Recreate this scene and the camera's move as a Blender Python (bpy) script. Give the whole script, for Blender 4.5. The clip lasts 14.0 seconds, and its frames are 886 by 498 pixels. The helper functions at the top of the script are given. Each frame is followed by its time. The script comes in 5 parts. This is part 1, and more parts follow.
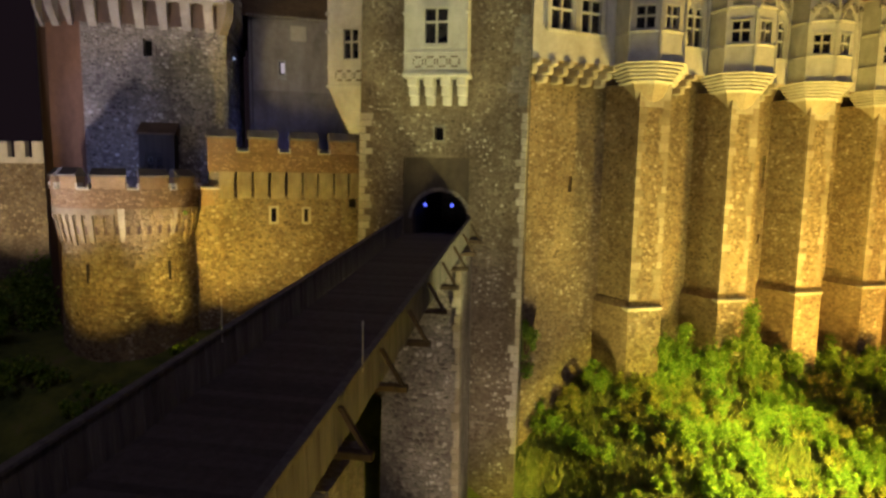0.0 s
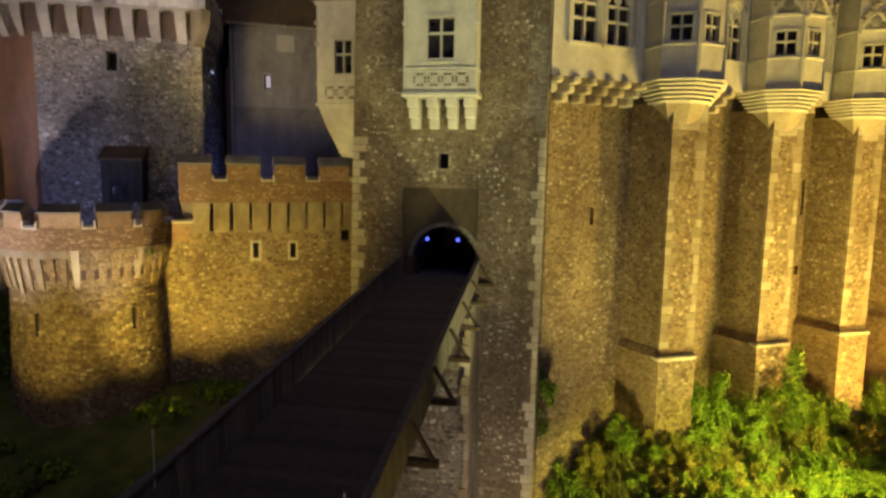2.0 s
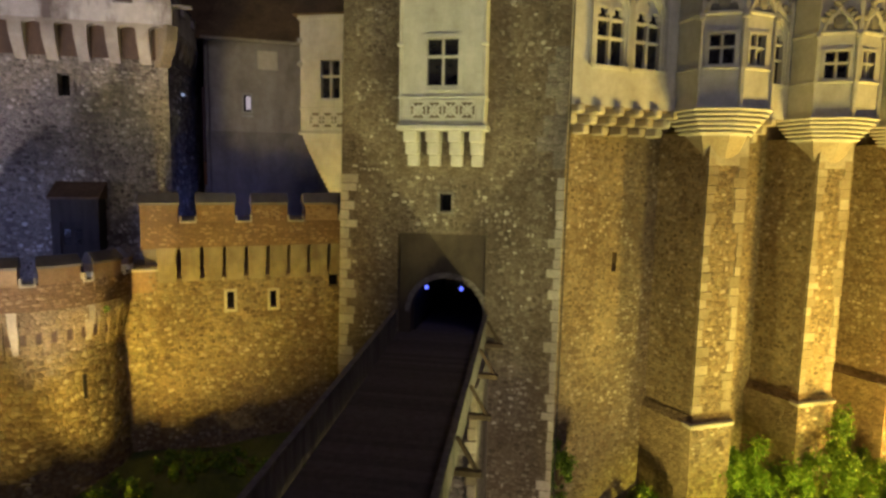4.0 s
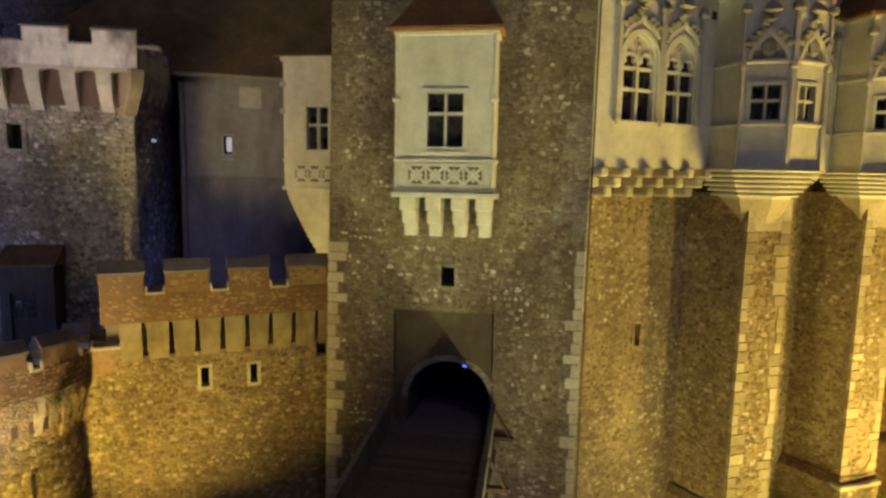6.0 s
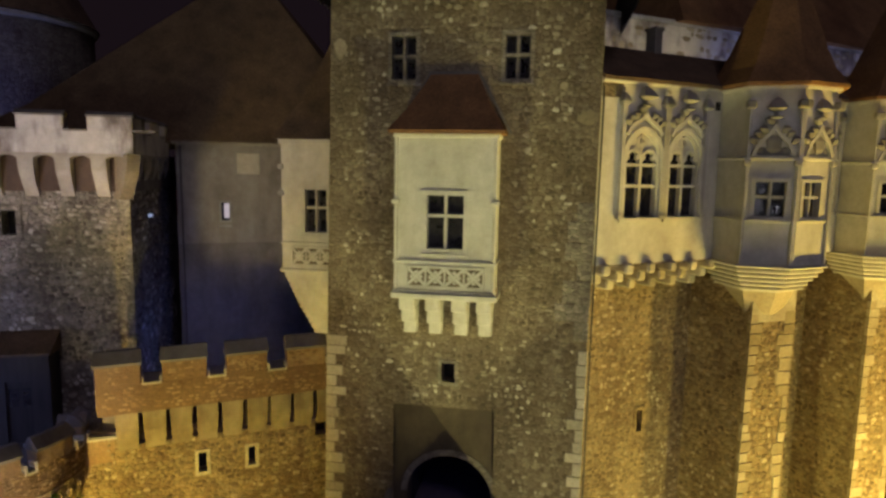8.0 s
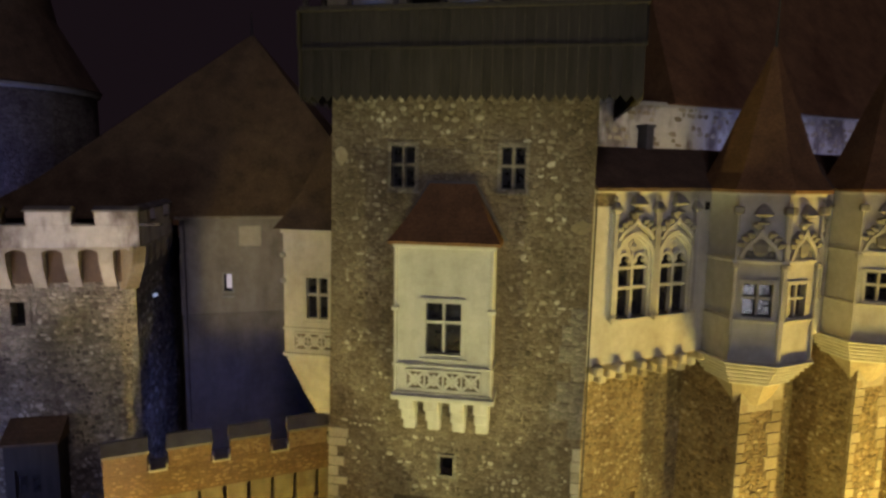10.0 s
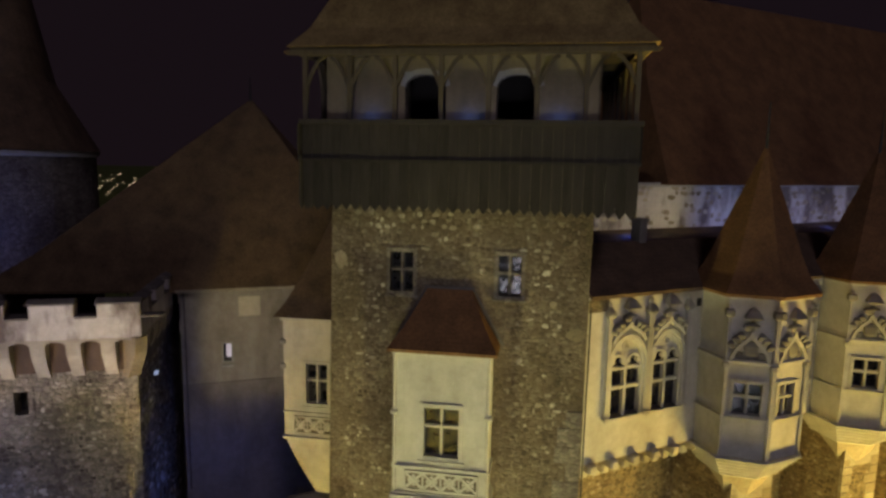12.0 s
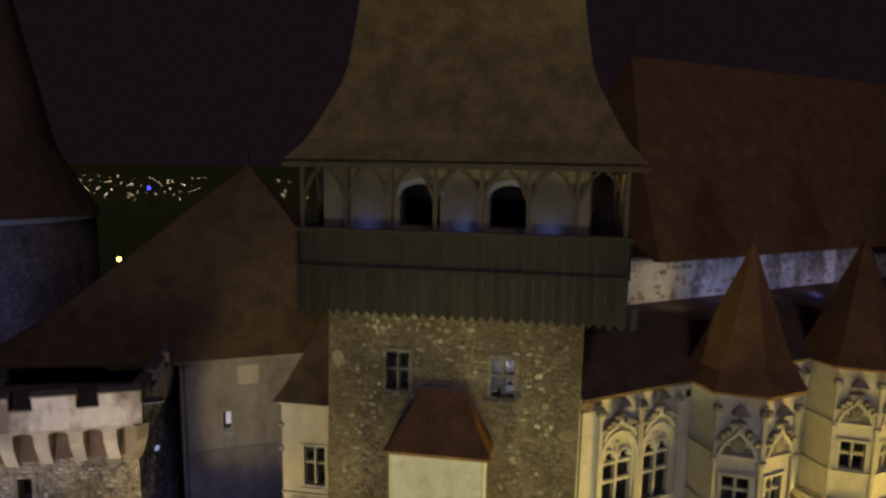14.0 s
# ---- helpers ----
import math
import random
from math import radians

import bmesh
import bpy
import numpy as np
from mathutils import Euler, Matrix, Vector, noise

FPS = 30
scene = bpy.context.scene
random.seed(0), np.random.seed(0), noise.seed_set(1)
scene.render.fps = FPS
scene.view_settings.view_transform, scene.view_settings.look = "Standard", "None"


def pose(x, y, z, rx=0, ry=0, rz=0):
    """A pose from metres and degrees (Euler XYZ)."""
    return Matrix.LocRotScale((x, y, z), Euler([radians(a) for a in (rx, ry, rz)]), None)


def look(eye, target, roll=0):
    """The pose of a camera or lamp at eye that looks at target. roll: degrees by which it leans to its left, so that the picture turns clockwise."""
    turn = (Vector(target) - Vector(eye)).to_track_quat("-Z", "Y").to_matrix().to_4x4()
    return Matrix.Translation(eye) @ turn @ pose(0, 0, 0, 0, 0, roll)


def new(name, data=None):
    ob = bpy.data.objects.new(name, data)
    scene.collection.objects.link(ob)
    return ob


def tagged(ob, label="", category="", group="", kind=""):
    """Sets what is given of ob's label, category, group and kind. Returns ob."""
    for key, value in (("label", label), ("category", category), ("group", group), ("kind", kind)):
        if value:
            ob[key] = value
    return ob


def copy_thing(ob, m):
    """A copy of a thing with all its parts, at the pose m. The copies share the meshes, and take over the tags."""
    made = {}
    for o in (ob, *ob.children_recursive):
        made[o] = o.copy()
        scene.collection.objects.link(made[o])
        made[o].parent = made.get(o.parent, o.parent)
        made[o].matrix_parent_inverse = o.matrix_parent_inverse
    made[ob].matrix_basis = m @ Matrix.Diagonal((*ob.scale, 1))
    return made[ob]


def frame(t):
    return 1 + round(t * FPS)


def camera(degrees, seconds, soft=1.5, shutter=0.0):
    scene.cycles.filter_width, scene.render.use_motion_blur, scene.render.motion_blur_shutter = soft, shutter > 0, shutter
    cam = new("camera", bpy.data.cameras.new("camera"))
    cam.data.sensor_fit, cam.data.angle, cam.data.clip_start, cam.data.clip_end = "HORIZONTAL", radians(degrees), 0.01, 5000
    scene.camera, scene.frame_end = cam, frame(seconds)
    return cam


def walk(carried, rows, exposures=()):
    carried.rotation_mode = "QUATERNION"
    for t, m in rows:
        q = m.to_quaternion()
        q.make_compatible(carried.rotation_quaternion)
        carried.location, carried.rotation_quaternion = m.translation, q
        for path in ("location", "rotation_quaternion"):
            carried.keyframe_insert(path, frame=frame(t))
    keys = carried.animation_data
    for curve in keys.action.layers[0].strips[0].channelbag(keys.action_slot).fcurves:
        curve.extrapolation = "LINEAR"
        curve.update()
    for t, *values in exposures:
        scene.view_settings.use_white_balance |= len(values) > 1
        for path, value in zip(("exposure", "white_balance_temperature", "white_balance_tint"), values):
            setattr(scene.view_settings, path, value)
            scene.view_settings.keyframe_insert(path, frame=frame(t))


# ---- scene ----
cam = camera(72.0, 14.0, soft=2.8)
PATH = [
    (0, (6.067, -32.968, 11.945), (5.718, -31.013, 11.705), 0.9),
    (0.5, (5.782, -31.862, 12.33), (5.434, -29.907, 12.09), 0.9),
    (1, (5.473, -30.742, 12.7), (5.127, -28.787, 12.462), 0.9),
    (1.5, (5.23, -29.714, 13.086), (4.884, -27.759, 12.847), 0.9),
    (2, (4.958, -28.646, 13.479), (4.613, -26.691, 13.241), 0.9),
    (2.5, (4.714, -27.637, 13.89), (4.369, -25.682, 13.65), 0.9),
    (3, (4.464, -26.6, 14.331), (4.122, -24.644, 14.092), 0.9),
    (5.5, (3.434, -21.916, 17.093), (3.102, -19.958, 16.85), 1.0),
    (6, (3.257, -21.197, 17.834), (2.926, -19.24, 17.588), 1.0),
    (6.5, (3.11, -20.738, 18.583), (2.78, -18.781, 18.333), 1.0),
    (7, (3.059, -20.57, 19.417), (2.728, -18.613, 19.165), 1.0),
    (7.5, (3.061, -20.509, 20.275), (2.73, -18.553, 20.023), 1.0),
    (8, (3.061, -20.512, 21.252), (2.732, -18.555, 20.996), 1.0),
    (10.5, (2.999, -20.753, 25.865), (2.681, -18.796, 25.6), 0.9),
    (11, (2.931, -20.73, 26.865), (2.618, -18.773, 26.594), 0.9),
    (11.5, (2.922, -20.708, 27.781), (2.612, -18.751, 27.507), 0.9),
    (12, (2.874, -20.687, 28.704), (2.568, -18.73, 28.429), 1.0),
    (12.5, (2.905, -20.638, 29.602), (2.598, -18.681, 29.326), 0.9),
    (13, (2.882, -20.607, 30.611), (2.578, -18.65, 30.329), 0.9),
    (13.5, (2.919, -20.616, 31.506), (2.615, -18.659, 31.225), 0.9),
    (14, (2.952, -20.639, 32.455), (2.651, -18.683, 32.17), 0.9),
]
walk(cam, [(t, look(eye, target, roll)) for t, eye, target, roll in PATH])

# ---- world and lights ----
world = bpy.data.worlds.new("night")
scene.world = world
world.use_nodes = True
world.node_tree.nodes["Background"].inputs[0].default_value = (0.66, 0.40, 0.56, 1)
world.node_tree.nodes["Background"].inputs[1].default_value = 0.012


def spot(name, eye, target, power, colour, cone=90, size=0.25, blend=0.7):
    d = bpy.data.lights.new(name, "SPOT")
    d.energy, d.color, d.spot_size, d.spot_blend, d.shadow_soft_size = power, colour, radians(cone), blend, size
    ob = new(name, d)
    ob.matrix_world = look(eye, target)
    return ob


def bulb(name, place, power, colour, size=0.1):
    d = bpy.data.lights.new(name, "POINT")
    d.energy, d.color, d.shadow_soft_size = power, colour, size
    new(name, d).location = place


# Weak sun added as an overall fill to lift the darkest parts.
night_fill = bpy.data.lights.new("night_fill", "SUN")
night_fill.energy, night_fill.color, night_fill.angle = 0.24, (0.80, 0.68, 0.95), radians(12)
new("night_fill", night_fill).matrix_world = look((30, -60, 75), (0, 0, 10))

SODIUM, LEMON, PALE, BLUE = (1.0, 0.70, 0.12), (1.0, 0.92, 0.37), (0.95, 0.85, 0.98), (0.12, 0.17, 1.0)
# floodlights on the slope below the hall
spot("floodlight_hall_near", (19.4, -3.6, -3.0), (13.2, 6.4, 18.5), 14800, (1.0, 0.83, 0.22), 92)
spot("floodlight_bank", (25, -17, 5), (15.8, -0.2, -5.5), 185000, (1.0, 0.86, 0.12), 54, 0.6, 1.0)
spot("floodlight_hall_middle", (26.3, -1.6, -3.2), (18.8, 9.6, 15), 38000, (1.0, 0.68, 0.13), 100)
spot("floodlight_hall_end", (33.0, 3.6, -5.0), (25.5, 14, 15), 45000, (1.0, 0.62, 0.11), 110)
spot("floodlight_hall_corner", (6.6, -4.6, -4.0), (10.6, 4.2, 10), 9500, (1.0, 0.80, 0.22), 64, 0.3, 1.0)
# floodlights either side of the bridge
spot("floodlight_gate_right", (12.4, -13, -5.2), (-6.4, 1, 25.5), 29000, LEMON, 42, 0.4, 1.0)
spot("floodlight_gate_left", (-10.6, -15.5, -1.7), (6.5, 1, 26.5), 22000, LEMON, 42, 0.4, 1.0)
spot("floodlight_curtain", (-12.6, -9.8, 1.6), (-10.2, 1, 11.0), 16500, SODIUM, 62, 0.25, 1.0)
spot("floodlight_bastion", (-13.5, -14.5, 0.8), (-17.4, -4, 10.4), 6900, SODIUM, 54, 0.25, 1.0)
# Two unseen spots added to brighten the bridge piers.
spot("floodlight_pier", (8.5, -24, -6), (1.8, -24, 4.0), 5500, SODIUM, 74)
spot("floodlight_gate_pier", (7.5, -12, -7.5), (2.4, -2.0, 1.0), 6500, (1.0, 0.80, 0.5), 66, 0.5, 1.0)
# Unseen narrow spot from afar, added to brighten the house wall.
spot("floodlight_house", (-9, -55, 0), (-11.5, 6, 19.8), 52000, (1.0, 0.83, 0.40), 13, 4.0, 1.0)
spot("floodlight_keep", (-20.6, -15.5, 1.4), (-16.6, 0, 20.5), 19500, PALE, 42, 0.6, 1.0)
# Second unseen spot, added to lift the shadowed part of the keep.
spot("floodlight_keep_low", (-13.0, -10.4, 1.8), (-14.6, 1, 18.8), 8000, (1.0, 0.84, 0.72), 32, 0.4, 1.0)
# Unseen lamp, positioned so the oriel panes reflect yellow.
spot("bridge_head_lamp", (-6.5, -42, 1.6), (1, 0, 24), 1300, (1.0, 0.72, 0.10), 95, 0.6)
# Unseen wide spot far out front, added as fill for walls and roofs.
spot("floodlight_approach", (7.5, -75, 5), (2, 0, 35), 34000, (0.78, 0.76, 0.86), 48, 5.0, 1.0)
spot("floodlight_outer_wall", (-35, -3, 3), (-38, 11, 11.5), 12000, (1.0, 0.74, 0.42), 54)
# unseen spots added along the hall roof for its rear wall; blue court lamps
for k in range(6):
    spot("roof_lamp", (7.2 + 2.75 * k, 5.65 + 1.87 * k, 26.25), (7.2 + 2.75 * k - 1.12, 5.65 + 1.87 * k + 1.65, 26.9), (85, 80, 80, 80, 80, 80)[k], ((1.0, 0.84, 0.5), (1.0, 0.84, 0.5), (0.5, 0.55, 1.0), (0.5, 0.55, 1.0), (0.6, 0.6, 1.0), (0.6, 0.6, 1.0))[k], 110, 0.2, 1.0)
spot("court_lamp_turret", (-25.2, 2.0, 23.6), (-26.5, 7.0, 27), 420, (0.2, 0.27, 1.0), 110, 0.3, 1.0)
bulb("court_lamp_keep", (-17.4, -4.8, 12.7), 260, (0.34, 0.42, 1.0), 0.5)
bulb("court_lamp_house", (-11.2, 3.6, 14.2), 70, (0.14, 0.24, 1.0), 0.3)
# Unseen blue bulbs added to tint the gallery wall's shaded foot.
for x in (-2.9, 0.45, 3.4):
    bulb("gallery_lamp", (x, -0.35, 30.3), 3.0, (0.10, 0.20, 1.0), 0.15)
# Unseen blue bulbs added to tint the foot of the rear wall.
for k in (0, 2, 4):
    bulb("hall_roof_lamp", (6.6 + 2.75 * k, 5.9 + 1.87 * k, 25.95), 8, (0.10, 0.18, 1.0), 0.2)
bulb("gate_lamp_light", (-1.2, 2.1, 10.15), 1.5, BLUE)
bulb("gate_lamp_light_right", (0.25, 2.1, 10.15), 1.5, BLUE)


# ---- materials ----
class Nodes:
    def __init__(self, name):
        self.m = bpy.data.materials.new(name)
        self.m.use_nodes = True
        self.t = self.m.node_tree
        self.shader = self.t.nodes["Principled BSDF"]
        self.shader.inputs["Specular IOR Level"].default_value = 0.25

    def add(self, kind, **values):
        n = self.t.nodes.new(kind)
        for k, v in values.items():
            n.inputs[k].default_value = v
        return n

    def join(self, a, b):
        self.t.links.new(a, b)

    def coords(self):
        return self.t.nodes.new("ShaderNodeTexCoord").outputs["Object"]

    def noise(self, scale, detail=4.0, rough=0.6, stretch=None):
        n = self.add("ShaderNodeTexNoise", Scale=scale, Detail=detail, Roughness=rough)
        source = self.t.nodes.new("ShaderNodeNewGeometry").outputs["Position"]
        if stretch:
            mp = self.add("ShaderNodeMapping", Scale=stretch)
            self.join(source, mp.inputs["Vector"])
            source = mp.outputs[0]
        self.join(source, n.inputs["Vector"])
        return n.outputs["Fac"]

    def ramp(self, fac, stops):
        r = self.t.nodes.new("ShaderNodeValToRGB")
        while len(r.color_ramp.elements) < len(stops):
            r.color_ramp.elements.new(0.5)
        for e, (p, c) in zip(r.color_ramp.elements, stops):
            e.position, e.color = p, (*c, 1)
        self.join(fac, r.inputs[0])
        return r.outputs[0]

    def mix(self, a, b, fac, kind="MIX"):
        n = self.t.nodes.new("ShaderNodeMix")
        n.data_type, n.blend_type = "RGBA", kind
        for value, slot in ((fac, 0), (a, 6), (b, 7)):
            if isinstance(value, (int, float)):
                n.inputs[slot].default_value = value
            elif isinstance(value, tuple):
                n.inputs[slot].default_value = (*value, 1)
            else:
                self.join(value, n.inputs[slot])
        return n.outputs[2]

    def math(self, op, a, b):
        n = self.t.nodes.new("ShaderNodeMath")
        n.operation = op
        for value, slot in ((a, 0), (b, 1)):
            if isinstance(value, (int, float)):
                n.inputs[slot].default_value = value
            else:
                self.join(value, n.inputs[slot])
        return n.outputs[0]

    def cells(self, scale):
        """Irregular flattish cells the size of rubble: a value for each and the distance to its joint."""
        mp = self.add("ShaderNodeMapping", Scale=(1, 1, 1.55))
        wob = self.add("ShaderNodeTexNoise", Scale=3.0, Detail=2.0)
        source = self.t.nodes.new("ShaderNodeNewGeometry").outputs["Position"]
        self.join(source, wob.inputs["Vector"])
        shifted = self.mix(source, wob.outputs["Color"], 0.12)
        self.join(shifted, mp.inputs["Vector"])
        out = []
        for feature, slot in (("F1", "Color"), ("DISTANCE_TO_EDGE", "Distance")):
            v = self.add("ShaderNodeTexVoronoi", Scale=scale)
            v.feature = feature
            self.join(mp.outputs[0], v.inputs["Vector"])
            out.append(v.outputs[slot])
        return out

    def random(self):
        island = self.t.nodes.new("ShaderNodeNewGeometry").outputs["Random Per Island"]
        ob = self.t.nodes.new("ShaderNodeObjectInfo").outputs["Random"]
        return self.math("FRACT", self.math("ADD", island, ob), 0.0)

    def done(self, colour, rough=0.9, height=None, bump=0.4, reach=0.02):
        if isinstance(colour, tuple):
            self.shader.inputs["Base Color"].default_value = (*colour, 1)
        else:
            self.join(colour, self.shader.inputs["Base Color"])
        self.shader.inputs["Roughness"].default_value = rough
        if height is not None:
            b = self.add("ShaderNodeBump", Strength=bump, Distance=reach)
            self.join(height, b.inputs["Height"])
            self.join(b.outputs[0], self.shader.inputs["Normal"])
        return self.m


def mortar_material(name, dark, light, stain):
    n = Nodes(name)
    big = n.ramp(n.noise(0.35, 5), [(0.35, dark), (0.68, light)])
    streak = n.ramp(n.noise(0.9, 4, 0.6, (1, 1, 0.22)), [(0.42, (0, 0, 0)), (0.7, (1, 1, 1))])
    c = n.mix(big, stain, n.math("MULTIPLY", streak, 0.6))
    grain = n.noise(7, 6, 0.7)
    c = n.mix(c, n.ramp(grain, [(0.3, (0.45, 0.45, 0.45)), (0.7, (1, 1, 1))]), 0.6, "MULTIPLY")
    cell, edge_of = n.cells(5.2)
    c = n.mix(c, n.ramp(cell, [(0.1, (0.72, 0.69, 0.66)), (0.55, (1.12, 1.12, 1.1)), (0.95, (1.5, 1.48, 1.42))]), 0.8, "MULTIPLY")
    c = n.mix(c, n.ramp(edge_of, [(0.0, (0.62, 0.6, 0.58)), (0.12, (1, 1, 1))]), 0.7, "MULTIPLY")
    return n.done(c, 0.95, n.math("ADD", grain, n.math("MINIMUM", n.math("MULTIPLY", edge_of, 4.0), 0.8)), 0.8, 0.05)


def stone_material(name, stops):
    n = Nodes(name)
    patch = n.math("MULTIPLY", n.math("SUBTRACT", n.noise(0.42, 4), 0.5), 1.3)
    c = n.ramp(n.math("ADD", n.random(), patch), stops)
    grain = n.noise(9, 5, 0.7)
    c = n.mix(c, n.ramp(grain, [(0.3, (0.5, 0.5, 0.5)), (0.7, (1, 1, 1))]), 0.7, "MULTIPLY")
    c = n.mix(c, n.ramp(n.noise(0.5, 4), [(0.35, (0.62, 0.58, 0.55)), (0.65, (1, 1, 1))]), 0.75, "MULTIPLY")
    return n.done(c, 0.9, grain, 0.6, 0.03)


def plaster_material(name, base, stain, dirt=0.65, spread=(0.42, 0.72)):
    n = Nodes(name)
    c = n.mix(base, stain, n.math("MULTIPLY", n.ramp(n.noise(0.8, 5, 0.6, (1, 1, 0.4)), [(spread[0], (0, 0, 0)), (spread[1], (1, 1, 1))]), dirt))
    c = n.mix(c, n.ramp(n.noise(2.6, 5, 0.7), [(0.38, (0.80, 0.78, 0.75)), (0.62, (1, 1, 1))]), 0.7, "MULTIPLY")
    grain = n.noise(14, 5, 0.7)
    c = n.mix(c, n.ramp(grain, [(0.3, (0.75, 0.75, 0.75)), (0.7, (1, 1, 1))]), 0.5, "MULTIPLY")
    return n.done(c, 0.85, grain, 0.3, 0.01)


MORTAR = mortar_material("lime_mortar_rubble", (0.13, 0.105, 0.075), (0.27, 0.225, 0.165), (0.10, 0.075, 0.05))
MORTAR_HALL = mortar_material("hall_mortar_rubble", (0.20, 0.15, 0.09), (0.32, 0.25, 0.15), (0.16, 0.11, 0.065))
MORTAR_GREY = mortar_material("grey_mortar_rubble", (0.17, 0.15, 0.13), (0.34, 0.31, 0.27), (0.12, 0.10, 0.09))
STONE = stone_material("rubble_stone", [(0.0, (0.12, 0.098, 0.068)), (0.4, (0.19, 0.155, 0.11)), (0.75, (0.26, 0.22, 0.16)), (0.93, (0.36, 0.32, 0.25)), (1.0, (0.56, 0.52, 0.43))])
STONE_HALL = stone_material("hall_rubble_stone", [(0.0, (0.15, 0.115, 0.07)), (0.4, (0.24, 0.19, 0.12)), (0.8, (0.32, 0.265, 0.17)), (1.0, (0.50, 0.43, 0.31))])
STONE_GREY = stone_material("grey_rubble_stone", [(0.0, (0.13, 0.115, 0.10)), (0.5, (0.27, 0.245, 0.215)), (0.85, (0.38, 0.35, 0.31)), (1.0, (0.58, 0.55, 0.5))])
ASHLAR = stone_material("cut_limestone", [(0.0, (0.42, 0.385, 0.30)), (0.5, (0.52, 0.48, 0.385)), (1.0, (0.62, 0.58, 0.48))])
ASHLAR_WORN = stone_material("worn_limestone", [(0.0, (0.27, 0.225, 0.15)), (0.5, (0.37, 0.32, 0.23)), (1.0, (0.50, 0.45, 0.35))])
BRICK = stone_material("parapet_brickwork", [(0.0, (0.19, 0.125, 0.068)), (0.5, (0.28, 0.185, 0.098)), (1.0, (0.38, 0.275, 0.165))])
LIME = plaster_material("pale_limestone", (0.52, 0.515, 0.475), (0.33, 0.31, 0.26))
PLASTER = plaster_material("weathered_plaster", (0.34, 0.31, 0.26), (0.20, 0.17, 0.14), 0.8)
PLASTER_LOWER = plaster_material("lower_house_plaster", (0.27, 0.24, 0.20), (0.15, 0.13, 0.11), 0.9)
CARVED = plaster_material("carved_limestone", (0.43, 0.42, 0.39), (0.24, 0.23, 0.21), 0.9)
# Plaster tinted with the floodlight's yellow on the gallery wall.
YELLOW_LIT = plaster_material("yellow_lit_plaster", (0.32, 0.27, 0.16), (0.18, 0.15, 0.09), 0.8)
OLD_PLASTER = plaster_material("yellowed_plaster", (0.25, 0.21, 0.14), (0.14, 0.11, 0.07), 0.85, (0.42, 0.64))
# Darker carved stone; on the bay panels it holds the ogee's shade.
WEATHERED_SHADED = plaster_material("weathered_shaded_carving", (0.25, 0.245, 0.235), (0.12, 0.115, 0.11), 0.9, (0.42, 0.62))
RENDER = plaster_material("stained_render", (0.52, 0.49, 0.46), (0.13, 0.10, 0.085), 0.9, (0.47, 0.62))
# Brown masonry darkened to carry the shade between corbels.
SLOT_SHADE = plaster_material("brown_slot_shade", (0.13, 0.085, 0.06), (0.07, 0.05, 0.04), 0.8, (0.4, 0.65))
# Dark cement tone that holds the shade of the gate recess.
RECESS_SHADE = plaster_material("shaded_recess_cement", (0.095, 0.074, 0.05), (0.055, 0.044, 0.03), 0.8, (0.4, 0.65))
RED_PLASTER = plaster_material("red_brown_plaster", (0.19, 0.105, 0.065), (0.11, 0.06, 0.04), 0.8, (0.4, 0.65))
COPING = plaster_material("slate_coping", (0.17, 0.155, 0.14), (0.09, 0.08, 0.075), 0.8)


def roof_material(name, a, b):
    n = Nodes(name)
    w = n.add("ShaderNodeTexWave", Scale=2.6, Distortion=1.5, Detail=3.0)
    w.bands_direction = "Z"
    n.join(n.t.nodes.new("ShaderNodeNewGeometry").outputs["Position"], w.inputs["Vector"])
    c = n.ramp(n.noise(1.1, 5), [(0.35, a), (0.68, b)])
    c = n.mix(c, n.ramp(n.noise(11, 3), [(0.35, (0.55, 0.55, 0.55)), (0.65, (1, 1, 1))]), 0.7, "MULTIPLY")
    return n.done(c, 0.85, w.outputs["Fac"], 0.25, 0.015)


TILE = roof_material("red_brown_tiles", (0.16, 0.082, 0.035), (0.25, 0.13, 0.055))
TILE_BROWN = roof_material("brown_tiles", (0.10, 0.066, 0.035), (0.17, 0.115, 0.06))
SHINGLE = roof_material("weathered_shingles", (0.19, 0.13, 0.05), (0.32, 0.235, 0.095))
TILE_DARK = roof_material("dark_tiles", (0.09, 0.06, 0.038), (0.16, 0.105, 0.065))


def wood_material(name, a, b):
    n = Nodes(name)
    g = n.noise(5, 6, 0.7, (1, 1, 0.12))
    c = n.ramp(g, [(0.3, a), (0.7, b)])
    c = n.mix(c, n.ramp(n.random(), [(0, (0.6, 0.6, 0.6)), (1, (1, 1, 1))]), 0.8, "MULTIPLY")
    return n.done(c, 0.85, g, 0.5, 0.01)


BOARD = wood_material("weathered_boards", (0.024, 0.021, 0.02), (0.05, 0.043, 0.04))
POST = wood_material("oak_posts", (0.06, 0.048, 0.036), (0.115, 0.095, 0.07))
DECK = wood_material("bridge_planks", (0.08, 0.066, 0.062), (0.13, 0.11, 0.105))
PARAPET = wood_material("parapet_boards", (0.11, 0.10, 0.095), (0.24, 0.215, 0.19))
BRACE = wood_material("bridge_struts", (0.05, 0.035, 0.021), (0.10, 0.067, 0.038))
IRON = Nodes("dark_iron").done((0.03, 0.03, 0.032), 0.5)
# Near-black colour stands in for the unlit depth behind openings.
DARKNESS = Nodes("unlit_opening").done((0.02, 0.018, 0.018), 0.95)

g = Nodes("window_glass")
g.shader.inputs["Specular IOR Level"].default_value = 0.6
GLASS = g.done(g.ramp(g.noise(3.0, 2), [(0.4, (0.012, 0.012, 0.016)), (0.7, (0.03, 0.028, 0.03))]), 0.12, g.noise(9, 2), 0.5, 0.02)


